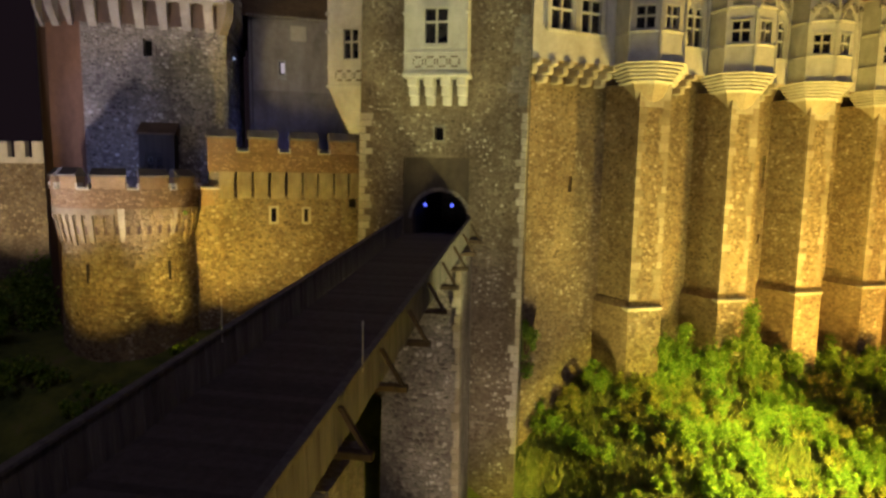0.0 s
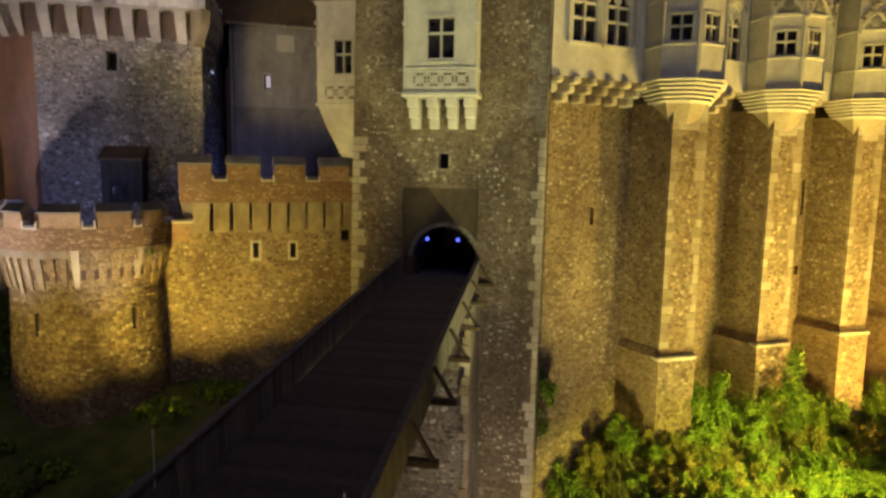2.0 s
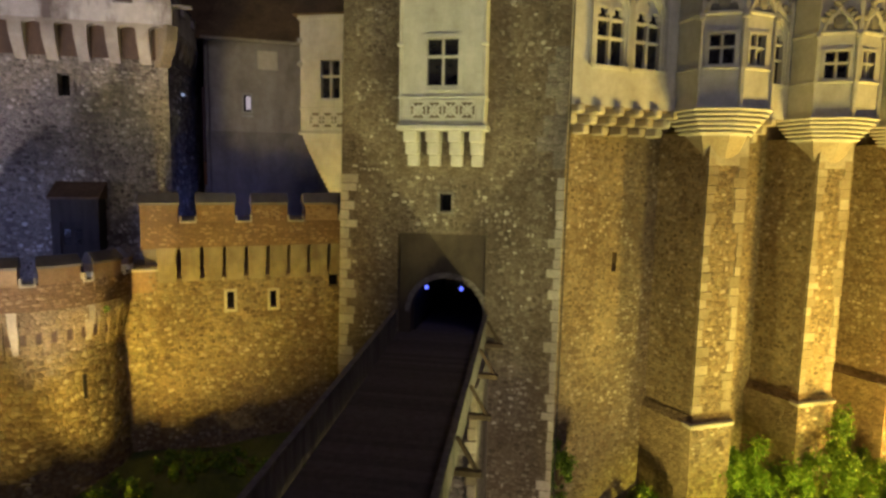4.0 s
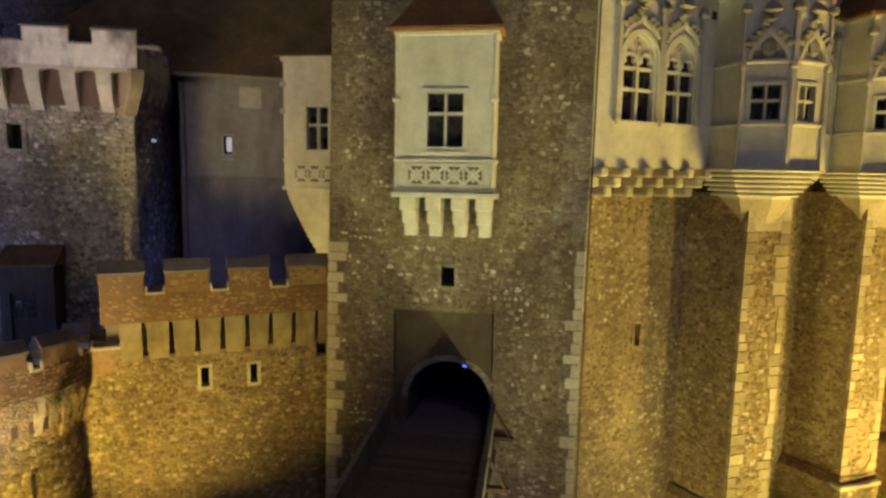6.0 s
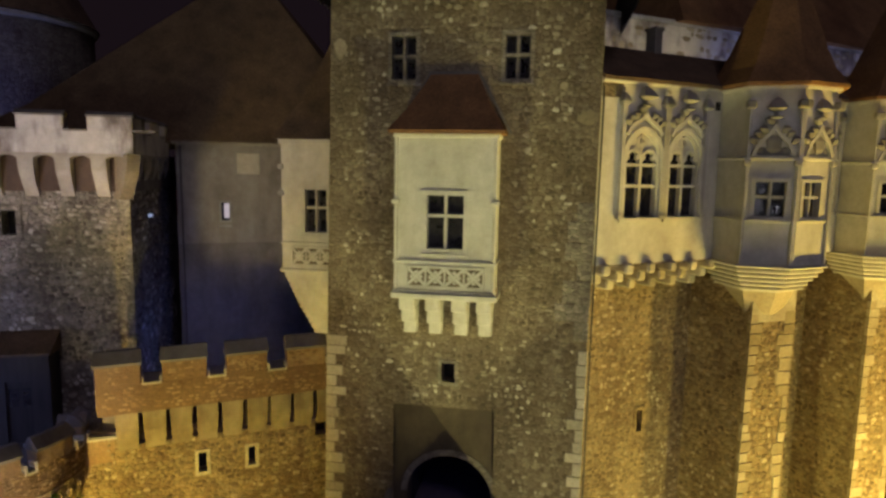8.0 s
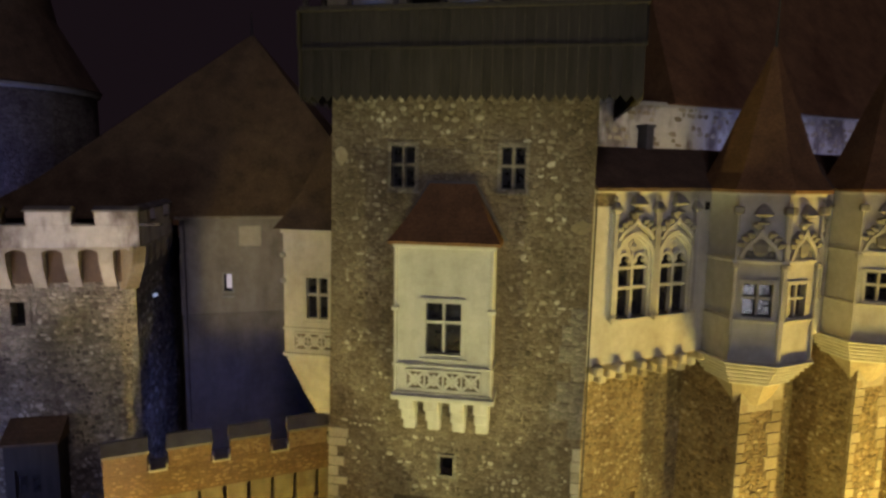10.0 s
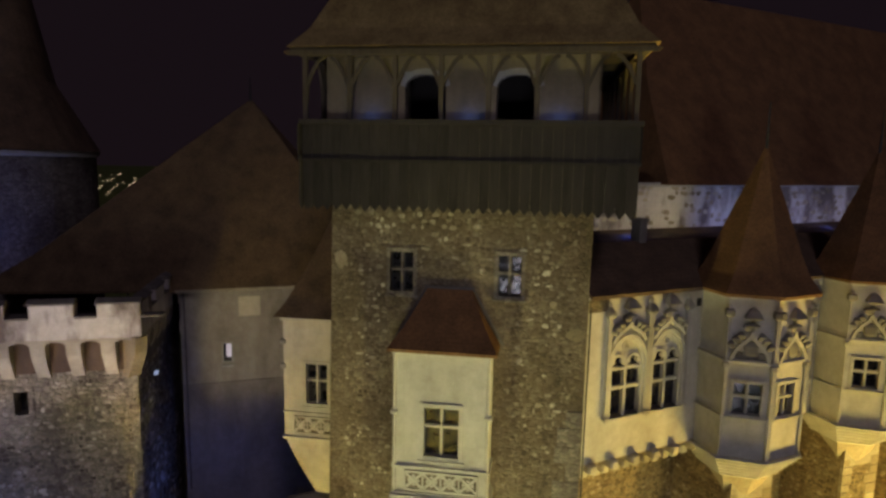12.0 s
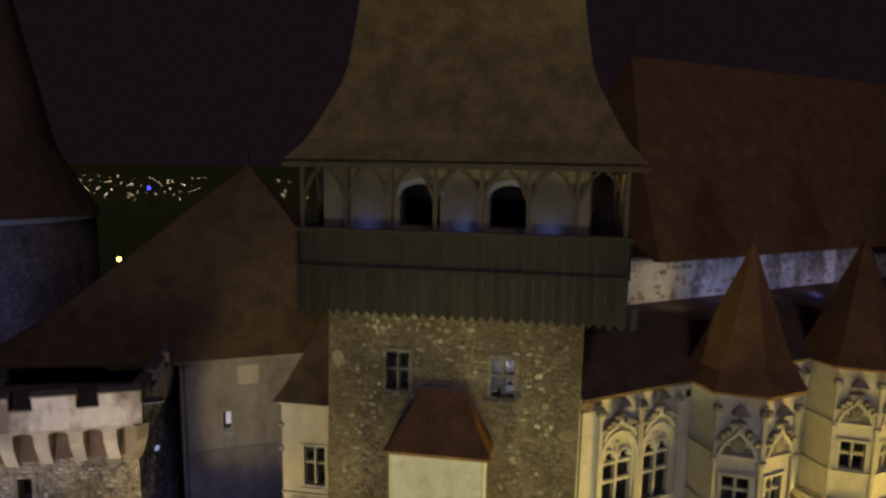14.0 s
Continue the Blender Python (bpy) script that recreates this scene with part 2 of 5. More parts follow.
def leaf_material(name, a, b, c):
    n = Nodes(name)
    col = n.ramp(n.random(), [(0.0, a), (0.6, b), (1.0, c)])
    n.shader.inputs["Specular IOR Level"].default_value = 0.3
    return n.done(n.mix(col, n.ramp(n.noise(0.7, 3), [(0.35, (0.55, 0.6, 0.5)), (0.65, (1, 1, 1))]), 0.8, "MULTIPLY"), 0.6)


LEAF = leaf_material("shrub_leaves", (0.07, 0.15, 0.010), (0.13, 0.23, 0.016), (0.25, 0.31, 0.035))
LEAF_DRY = leaf_material("yellowing_leaves", (0.12, 0.14, 0.02), (0.21, 0.21, 0.035), (0.32, 0.26, 0.06))
GRASS = leaf_material("rough_grass", (0.09, 0.13, 0.02), (0.16, 0.18, 0.035), (0.26, 0.22, 0.07))
n = Nodes("grassy_soil")
EARTH = n.done(n.ramp(n.noise(0.6, 6), [(0.35, (0.05, 0.07, 0.018)), (0.6, (0.12, 0.14, 0.03)), (0.75, (0.16, 0.13, 0.06))]), 0.95, n.noise(4, 6), 0.8, 0.15)


# Night darkness of the far ground is put into this colour.
n = Nodes("unlit_fields")
UNLIT_FIELDS = n.done(n.ramp(n.noise(0.02, 5), [(0.35, (0.017, 0.013, 0.013)), (0.65, (0.03, 0.023, 0.022))]), 0.95)


def glow(name, colour, strength):
    m = bpy.data.materials.new(name)
    m.use_nodes = True
    s = m.node_tree.nodes["Principled BSDF"]
    s.inputs["Emission Color"].default_value, s.inputs["Emission Strength"].default_value = (*colour, 1), strength
    s.inputs["Base Color"].default_value = (0.02, 0.02, 0.02, 1)
    return m


# ---- building helpers ----
def thing(name, m, label, category, group="", kind=""):
    ob = new(name)
    ob.empty_display_size = 0.3
    ob.matrix_world = m
    return tagged(ob, label, category, group, kind)


def link(name, me, material, parent=None, label=""):
    me.materials.clear()
    me.materials.append(material)
    ob = new(name, me)
    ob.parent = parent
    return tagged(ob, label)


def part(name, bm, material, parent=None, label=""):
    bmesh.ops.recalc_face_normals(bm, faces=bm.faces)
    me = bpy.data.meshes.new(name)
    bm.to_mesh(me)
    bm.free()
    return link(name, me, material, parent, label)


def facade(x, y, angle):
    """The frame of a wall: x along it, y into it, z up."""
    return pose(x, y, 0, 0, 0, angle)


def box(bm, x0, x1, y0, y1, z0, z1, m=None, bevel=0.0):
    vs = [bm.verts.new((x, y, z)) for x in (x0, x1) for y in (y0, y1) for z in (z0, z1)]
    fs = [bm.faces.new([vs[k] for k in q]) for q in ((0, 1, 3, 2), (4, 6, 7, 5), (0, 4, 5, 1), (2, 3, 7, 6), (0, 2, 6, 4), (1, 5, 7, 3))]
    if bevel:
        es = list({e for f in fs for e in f.edges})
        vs = list({v for f in bmesh.ops.bevel(bm, geom=es, offset=bevel, segments=1, affect="EDGES")["faces"] for v in f.verts} | {v for v in vs if v.is_valid})
    if m is not None:
        bmesh.ops.transform(bm, matrix=m, verts=vs)
    return bm


def loft(bm, rings, cap=True):
    rows = [[bm.verts.new(p) for p in ring] for ring in rings]
    n = len(rows[0])
    for a, b in zip(rows, rows[1:]):
        for k in range(n):
            bm.faces.new((a[k], a[(k + 1) % n], b[(k + 1) % n], b[k]))
    if cap:
        bm.faces.new(rows[0][::-1])
        bm.faces.new(rows[-1])
    return bm


def prism(bm, pts, z0, z1):
    return loft(bm, [[(x, y, z0) for x, y in pts], [(x, y, z1) for x, y in pts]])


def grid_wall(bm, x0, x1, z0, z1, y0, y1, holes=()):
    """A wall from y0 (outside) to y1 with openings (x0, x1, z0, z1) through it."""
    xs = sorted({x0, x1, *[v for h in holes for v in h[:2]]})
    zs = sorted({z0, z1, *[v for h in holes for v in h[2:]]})
    solid = {(i, j) for i in range(len(xs) - 1) for j in range(len(zs) - 1)
             if not any(h[0] <= xs[i] and xs[i + 1] <= h[1] and h[2] <= zs[j] and zs[j + 1] <= h[3] for h in holes)}
    made = {}

    def v(i, j, y):
        if (i, j, y) not in made:
            made[i, j, y] = bm.verts.new((xs[i], y, zs[j]))
        return made[i, j, y]

    for i, j in solid:
        bm.faces.new((v(i, j, y0), v(i + 1, j, y0), v(i + 1, j + 1, y0), v(i, j + 1, y0)))
        bm.faces.new((v(i, j, y1), v(i, j + 1, y1), v(i + 1, j + 1, y1), v(i + 1, j, y1)))
        for (a, b), (p, q) in (((i - 1, j), ((i, j), (i, j + 1))), ((i + 1, j), ((i + 1, j), (i + 1, j + 1))), ((i, j - 1), ((i, j), (i + 1, j))), ((i, j + 1), ((i, j + 1), (i + 1, j + 1)))):
            if (a, b) not in solid:
                bm.faces.new((v(*p, y0), v(*q, y0), v(*q, y1), v(*p, y1)))
    return bm


def arch_line(cx, half, spring, rise, steps=12, pointed=False):
    pts = []
    for k in range(steps + 1):
        t = k / steps
        if pointed:
            s = abs(2 * t - 1)
            pts.append((cx + half * (2 * t - 1), spring + rise * (1 - s ** 1.9) ** 0.62))
        else:
            a = math.pi * (1 - t)
            pts.append((cx + half * math.cos(a), spring + rise * math.sin(a)))
    return pts


def arch_fill(bm, x0, x1, z1, line, y0, y1):
    """The wall between an arched line and a flat top z1."""
    loft(bm, [[(x, y0, z), (x, y0, z1), (x, y1, z1), (x, y1, z)] for x, z in line])
    return bm


def ribbon(bm, line, width, y0, y1):
    """A moulding of some width along a line of (x, z)."""
    pts = [Vector((x, 0, z)) for x, z in line]
    sides = []
    for k, p in enumerate(pts):
        d = (pts[min(k + 1, len(pts) - 1)] - pts[max(k - 1, 0)]).normalized()
        n = Vector((-d.z, 0, d.x)) * (width / 2)
        sides.append([(p + n), (p - n)])
    rings = [[(a.x, y0, a.z), (b.x, y0, b.z), (b.x, y1, b.z), (a.x, y1, a.z)] for a, b in sides]
    return loft(bm, rings)


def tube(bm, pts, r0, r1, sides=6):
    rings = []
    for k, p in enumerate(pts):
        p = Vector(p)
        d = (Vector(pts[min(k + 1, len(pts) - 1)]) - Vector(pts[max(k - 1, 0)])).normalized()
        side = d.orthogonal().normalized()
        up = d.cross(side)
        r = r0 + (r1 - r0) * k / max(len(pts) - 1, 1)
        rings.append([p + (side * math.cos(2 * math.pi * a / sides) + up * math.sin(2 * math.pi * a / sides)) * r for a in range(sides)])
    return loft(bm, rings)


def cross_window(parent, x0, x1, z0, z1, y, transom=0.62, surround=0.14, material=None, depth=0.35, proud=0.05):
    """A mullioned window: stone surround > mullion, transom, casement bars, four panes. y: the wall's face."""
    material = material or LIME
    bm = bmesh.new()
    grid_wall(bm, x0 - surround, x1 + surround, z0 - surround, z1 + surround, y - proud, y + 0.12, [(x0, x1, z0, z1)])
    box(bm, x0 - surround - 0.05, x1 + surround + 0.05, y - proud - 0.05, y + 0.06, z0 - surround - 0.07, z0 - surround + 0.002)
    win = part("window", bm, material, parent, "stone-framed window with a cross mullion and dark panes")
    cx, zt, w = (x0 + x1) / 2, z0 + (z1 - z0) * transom, 0.09
    bm = box(bmesh.new(), cx - w / 2, cx + w / 2, y + 0.02, y + 0.16, z0, z1, bevel=0.015)
    part("mullion", bm, material, win)
    for xa, xb in ((x0, cx - w / 2), (cx + w / 2, x1)):
        bm = box(bmesh.new(), xa, xb, y + 0.025, y + 0.15, zt - w / 2, zt + w / 2)
        part("transom", bm, material, win)
        for za, zb in ((z0, zt - w / 2), (zt + w / 2, z1)):
            bm = bmesh.new()
            grid_wall(bm, xa, xb, za, zb, y + 0.2, y + 0.24, [(xa + 0.05, xb - 0.05, za + 0.05, zb - 0.05)])
            part("casement", bm, IRON, win)
            box(bm := bmesh.new(), xa + 0.05, xb - 0.05, y + 0.215, y + 0.225, za + 0.05, zb - 0.05)
            part("pane", bm, GLASS, win)
    return win


# ---- masonry ----
def stone_shape(rnd, sides):
    ring = []
    for k in range(sides):
        a = 2 * math.pi * (k + rnd.uniform(-0.25, 0.25)) / sides
        r = rnd.uniform(0.78, 1.1) / max(abs(math.cos(a)), abs(math.sin(a))) ** 0.8
        ring.append((0.5 * r * math.cos(a), 0.5 * r * math.sin(a)))
    return ring


def courses(seed, s0, s1, z0, z1, low, high, wide, keep):
    """Irregular courses of stones: centre, width and height of each."""
    rnd = random.Random(seed)
    z = z0
    while z < z1:
        h = rnd.uniform(low, high)
        s = s0 + rnd.uniform(0, 0.2)
        while s < s1:
            w = rnd.uniform(0.75, 1.0) * wide * rnd.choice((0.5, 0.75, 1.0, 1.35))
            if s + w < s1 and rnd.random() < keep:
                yield s + w / 2, z + h / 2 + rnd.uniform(-0.25, 0.25) * h, w, h * rnd.uniform(0.8, 1.0), rnd
            s += w + 0.03
        z += h


def rubble(parent, seed, span, heights, place, clear=lambda s, z: True, material=None, low=0.16, high=0.3, wide=0.34, keep=0.8, out=0.035, single=None):
    """Stones set in a wall. place(s, z) gives a frame on its face (x along, y inwards). single: the (s0, s1, z0, z1) stretch whose stones are parts."""
    material = material or STONE
    verts, faces, count = [], [], 0
    shapes = []
    rnd0 = random.Random(seed + 7)
    for k in range(10):
        ring = stone_shape(rnd0, 6)
        v = [(x, 0.3, z) for x, z in ring] + [(x * 0.8 + rnd0.uniform(-0.03, 0.03), -1.0 + rnd0.uniform(-0.3, 0.3), z * 0.78) for x, z in ring]
        f = [(i, (i + 1) % 6, 6 + (i + 1) % 6, 6 + i) for i in range(6)] + [(6, 7, 8, 9, 10, 11)]
        me = bpy.data.meshes.new("stone")
        me.from_pydata(v, [], f)
        me.materials.append(material)
        shapes.append((v, f, me))
    for s, z, w, h, rnd in courses(seed, *span, *heights, low, high, wide, keep):
        if not clear(s, z):
            continue
        v, f, me = shapes[rnd.randrange(10)]
        m = place(s, z) @ Matrix.Rotation(rnd.uniform(-0.15, 0.15), 4, "Y") @ Matrix.Diagonal((w, out * rnd.uniform(0.5, 1.3), h, 1))
        if single and count < 300 and single[0] < s < single[1] and single[2] < z < single[3]:
            ob = new("stone", me)
            ob.parent = parent
            ob.matrix_basis = m
            count += 1
        else:
            base = len(verts)
            verts += [tuple(m @ Vector(p)) for p in v]
            faces += [tuple(base + i for i in q) for q in f]
    me = bpy.data.meshes.new("rubble")
    me.from_pydata(verts, [], faces)
    return tagged(link("rubble", me, material, parent), kind="stuff")


def flat(y=0.0):
    return lambda s, z: Matrix.Translation((s, y, z))


def outside(holes, gap=0.15):
    return lambda s, z: not any(h[0] - gap < s < h[1] + gap and h[2] - gap < z < h[3] + gap for h in holes)


def quoins(parent, edge, z0, z1, side, y=-0.02, depth=0.5, seed=3, long=0.55, short=0.3, tall=0.42, material=None, back=None):
    """Cut corner stones, long and short by turns, up an edge whose x is edge(z)."""
    rnd = random.Random(seed)
    z = z0
    while z < z1:
        h = tall * rnd.uniform(0.8, 1.2)
        w = (long if rnd.random() < 0.5 else short) * rnd.uniform(0.75, 1.2)
        x = edge(z + h / 2)
        xa, xb = (x - 0.025, x + w) if side < 0 else (x - w, x + 0.025)
        bm = box(bmesh.new(), xa, xb, y - rnd.uniform(0, 0.015), y + depth, z + 0.012, z + h - 0.012, bevel=0.02)
        part("quoin", bm, material or ASHLAR, parent)
        z += h


# ---- ground ----
U, N = Vector((0.827, 0.562, 0)), Vector((0.562, -0.827, 0))


def smooth(a, b, v):
    t = min(max((v - a) / (b - a), 0), 1)
    return t * t * (3 - 2 * t)


def ground_height(x, y):
    s = (x - 4.6) * U.x + (y - 0.2) * U.y
    d = (x - 4.6) * N.x + (y - 0.2) * N.y
    foot = -3.6 + 4.4 * smooth(0.5, 7, s) - 2.2 * smooth(12, 26, s)
    right = max(foot - 0.34 * max(d + 1.0, 0) - 0.02 * max(d, 0) ** 1.5, -8.0)
    left = max(2.7 - 0.42 * max(-3 - y + 0.35 * (x + 12), 0), -8.0)
    z = left + (right - left) * smooth(-4, 4, x)
    z -= 9 * smooth(10.0, 4.0, abs(x - 0.5)) * smooth(2.5, -3.5, y)
    far = max(abs(x), abs(y)) - 60
    z += noise.noise((x * 0.25, y * 0.25, 0)) * 0.5 + noise.noise((x * 0.9, y * 0.9, 3)) * 0.18
    return z + (-8.0 - z) * smooth(0, 40, far)


bm = bmesh.new()
axis = [-3000, -1200, -500, -220, -120, -80, -60] + [-48 + 1.2 * k for k in range(81)] + [60, 80, 120, 220, 500, 1200, 3000]
grid = [[bm.verts.new((x, y, ground_height(x, y))) for y in axis] for x in axis]
for a, b in zip(grid, grid[1:]):
    for k in range(len(axis) - 1):
        bm.faces.new((a[k], b[k], b[k + 1], a[k + 1]))
for f in bm.faces:
    f.smooth = True
# Faces beyond 60 m take the near-black night colour.
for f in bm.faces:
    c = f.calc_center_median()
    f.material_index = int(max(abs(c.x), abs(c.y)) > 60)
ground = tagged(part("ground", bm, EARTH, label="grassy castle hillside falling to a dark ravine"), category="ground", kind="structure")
ground.data.materials.append(UNLIT_FIELDS)


# ---- gate tower ----
def tower_left(z):
    return -4.75 + (z - 5) * 0.018


def tower_right(z):
    return 4.49 + (z - 1) * 0.0075


GATE = (-2.1, 1.55, 5.0, 12.9)
LOOP = (-0.36, 0.1, 13.83, 14.52)
TOP_WINDOWS = [(-2.22, -1.40, 24.25, 25.65), (1.57, 2.37, 24.25, 25.65)]
LOGGIA = [(-4.0, -2.35, 30.2, 31.9), (-1.75, -0.35, 30.2, 31.75), (1.35, 2.75, 30.2, 31.75), (3.3, 4.2, 30.2, 31.9)]

tower = thing("gate_tower", facade(0, 0, 0), "tall rubble-stone gate tower with pale quoins and a timber gallery", "tower")
bm = bmesh.new()
grid_wall(bm, -4.6, 4.6, -16, 33, 0, 0.9, [GATE, LOOP, *TOP_WINDOWS, LOGGIA[1], LOGGIA[2]])
for v in bm.verts:
    if v.co.x < -4.5:
        v.co.x = tower_left(v.co.z)
    elif v.co.x > 4.5:
        v.co.x = tower_right(v.co.z)
part("front_wall", bm, MORTAR, tower, "brown rubble masonry with lighter stones")
for name, x, w in (("side_wall", tower_left, 0.9), ("side_wall", tower_right, -0.9)):
    bm = bmesh.new()
    loft(bm, [[(x(z), 0.9, z), (x(z) + w, 0.9, z), (x(z) + w, 9.1, z), (x(z), 9.1, z)] for z in (-16, 33)])
    part(name, bm, MORTAR, tower)
part("back_wall", box(bmesh.new(), -4.5, 4.55, 9.1, 9.9, -16, 33), MORTAR, tower)
part("upper_floor", box(bmesh.new(), -3.8, 3.8, 0.9, 9.1, 29.7, 30.0), BOARD, tower)

bm = bmesh.new()
line = arch_line(-0.05, 1.53, 9.55, 1.5, 16)
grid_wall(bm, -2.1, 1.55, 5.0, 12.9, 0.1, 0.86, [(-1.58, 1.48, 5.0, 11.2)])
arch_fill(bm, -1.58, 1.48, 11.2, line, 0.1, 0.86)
part("gate_recess", bm, RECESS_SHADE, tower, "smooth drawbridge recess round the gate arch, shade in its colour")
# Passage walls and vault carry their darkness in the colour.
for x0, x1 in ((-2.0, -1.58), (1.48, 1.9)):
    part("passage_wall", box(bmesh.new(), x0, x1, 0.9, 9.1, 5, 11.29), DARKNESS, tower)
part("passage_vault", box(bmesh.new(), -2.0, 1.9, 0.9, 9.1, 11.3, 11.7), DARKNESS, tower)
part("passage_floor", box(bmesh.new(), -1.57, 1.47, 0.4, 9.0, 8.4, 8.55), DECK, tower)
bm = bmesh.new()
ribbon(bm, arch_line(-0.05, 1.66, 9.55, 1.62, 16), 0.22, 0.07, 0.5)
part("gate_arch", bm, MORTAR_GREY, tower)
bm = box(bmesh.new(), LOOP[0] - 0.02, LOOP[1] + 0.02, 0.55, 0.62, LOOP[2], LOOP[3])
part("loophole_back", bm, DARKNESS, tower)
bm = bmesh.new()
grid_wall(bm, LOOP[0] - 0.12, LOOP[1] + 0.12, LOOP[2] - 0.12, LOOP[3] + 0.12, -0.03, 0.2, [LOOP])
part("loophole_surround", bm, MORTAR_GREY, tower)
for h in TOP_WINDOWS:
    cross_window(tower, *h, 0.0, 0.55, 0.13, MORTAR_GREY)
quoins(tower, tower_left, 4.6, 15.1, -1, seed=4, long=0.62, short=0.36)
quoins(tower, tower_right, -3.6, 14.9, 1, seed=5, long=0.5, short=0.28)
quoins(tower, tower_right, 15.6, 20.2, 1, seed=8, long=0.95, short=0.6, tall=0.75, material=MORTAR_GREY)
bm = tube(bmesh.new(), [(4.74, -0.06, 24.0), (4.68, -0.07, 12), (4.62, -0.06, -3)], 0.03, 0.03)
part("downpipe", bm, IRON, tower)
rnd = random.Random(19)
for x, z, w, h in ((3.85, 22.75, 0.85, 0.5), (3.35, 23.9, 0.28, 0.26), (-4.3, 25.0, 0.5, 0.7)):
    ring = [(x + w / 2 + w / 2 * rnd.uniform(0.75, 1.1) * math.cos(0.7 * k), z + h / 2 + h / 2 * rnd.uniform(0.75, 1.1) * math.sin(0.7 * k)) for k in range(9)]
    bm = bmesh.new()
    loft(bm, [[(p, 0.1, q) for p, q in ring], [(p, -0.022, q) for p, q in ring]])
    part("lime_patch", bm, ASHLAR_WORN, tower, "pale patch of old lime")


def tower_clear(s, z):
    holes = [GATE, LOOP, *TOP_WINDOWS, (-2.1, 1.75, 15.4, 24.8)]
    return outside(holes, 0.2)(s, z) and tower_left(z) + 0.55 < s < tower_right(z) - 0.45


rubble(tower, 11, (-4.6, 4.6), (-8, 27.6), flat(), tower_clear, single=(2.2, 4.6, 12, 24), low=0.1, high=0.22, wide=0.26, keep=0.9, out=0.014)

# timber gallery
gal = box(bmesh.new(), -5.15, 5.9, -0.62, 10.3, 29.92, 30.08)
gal = part("gallery", gal, BOARD, tower, "overhanging timber gallery with pointed apron boards")
bm = bmesh.new()
grid_wall(bm, -4.5, 4.65, 30.08, 32.6, -0.02, -0.005, [LOGGIA[1], LOGGIA[2]])
part("gallery_wall", bm, YELLOW_LIT, gal, "plastered wall behind the posts, yellow floodlight in its colour")
for h in (LOGGIA[1], LOGGIA[2]):
    bm = bmesh.new()
    arch_fill(bm, h[0], h[1], h[3] + 0.02, arch_line((h[0] + h[1]) / 2, (h[1] - h[0]) / 2, 31.25, 0.42, 10), -0.04, 0.2)
    ribbon(bm, arch_line((h[0] + h[1]) / 2, (h[1] - h[0]) / 2 + 0.08, 31.3, 0.5, 10), 0.14, -0.07, 0.1)
    part("loggia_arch", bm, LIME, gal, "pale arched head over a dark opening")
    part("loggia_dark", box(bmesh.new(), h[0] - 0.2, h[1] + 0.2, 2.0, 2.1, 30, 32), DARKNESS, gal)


def pointed_board(w, z0, z1, tip):
    bm = bmesh.new()
    loft(bm, [[(-w / 2, y, z1), (-w / 2, y, z0 + tip), (0, y, z0), (w / 2, y, z0 + tip), (w / 2, y, z1)] for y in (0, 0.035)])
    me = bpy.data.meshes.new("board")
    bm.to_mesh(me)
    bm.free()
    me.materials.append(BOARD)
    return me


lower, upper = pointed_board(0.325, 27.08, 28.95, 0.2), pointed_board(0.325, 28.78, 29.98, 0.02)
runs = [(Vector((-5.14, -0.67, 0)), Vector((1, 0, 0)), 33, 0), (Vector((5.93, -0.62, 0)), Vector((0, 1, 0)), 32, 90), (Vector((-5.2, 9.8, 0)), Vector((0, -1, 0)), 32, -90)]
for start, way, count, turn in runs:
    for k in range(count):
        p = start + way * (0.17 + 0.335 * k)
        for me, off in ((lower, 0.0), (upper, -0.05)):
            ob = new("board", me)
            ob.parent = gal
            wobble = random.uniform(-0.012, 0.012)
            ob.matrix_basis = pose(p.x, p.y, random.uniform(-0.035, 0.035), 0, 0, turn) @ pose(0, off + wobble, 0)
for x0, x1, y0, y1 in ((-5.22, 6.0, -0.8, -0.62), (5.84, 6.0, -0.62, 10.3), (-5.22, -5.06, -0.62, 10.3)):
    part("gallery_rail", box(bmesh.new(), x0, x1, y0, y1, 29.98, 30.14), BOARD, gal)
part("apron_batten", box(bmesh.new(), -5.2, 5.98, -0.77, -0.72, 28.74, 28.84), BOARD, gal)


def gallery_post(p, turn, braces):
    bm = box(bmesh.new(), -0.075, 0.075, -0.075, 0.075, 30.1, 32.25)
    for b in braces:
        ribbon(bm, [(b * (0.06 + 0.62 * t), 31.25 + 0.9 * math.sin(t * math.pi / 2) ** 0.9) for t in (0, 0.2, 0.4, 0.6, 0.8, 1)], 0.11, -0.05, 0.05)
    ob = part("post", bm, POST, gal)
    ob.matrix_basis = Matrix.Translation(p) @ pose(0, 0, 0, 0, 0, turn)


for k in range(8):
    gallery_post(Vector((-5.04 + 1.542 * k, -0.6, 0)), 0, [b for b in (-1, 1) if 0 <= k + b < 8])
for x in (-5.04, 5.78):
    for k in range(1, 7):
        gallery_post(Vector((x, -0.6 + 1.75 * k, 0)), 90, (-1, 1))
bm = bmesh.new()
box(bm, -5.2, 5.95, -0.7, -0.5, 32.2, 32.4)
for x in (-5.04, 5.78):
    box(bm, x - 0.1, x + 0.1, -0.5, 10.4, 32.2, 32.4)
part("wall_plate", bm, POST, gal)


def square(cx, cy, w, z):
    return [(cx - w, cy - w, z), (cx + w, cy - w, z), (cx + w, cy + w, z), (cx - w, cy + w, z)]


bm = bmesh.new()
profile = [(5.93, 32.47), (5.87, 32.55), (5.35, 33.15), (4.85, 34.15), (4.45, 35.0), (4.22, 35.7), (4.0, 37.1), (3.79, 38.65), (3.2, 42.5), (2.4, 47.5)]
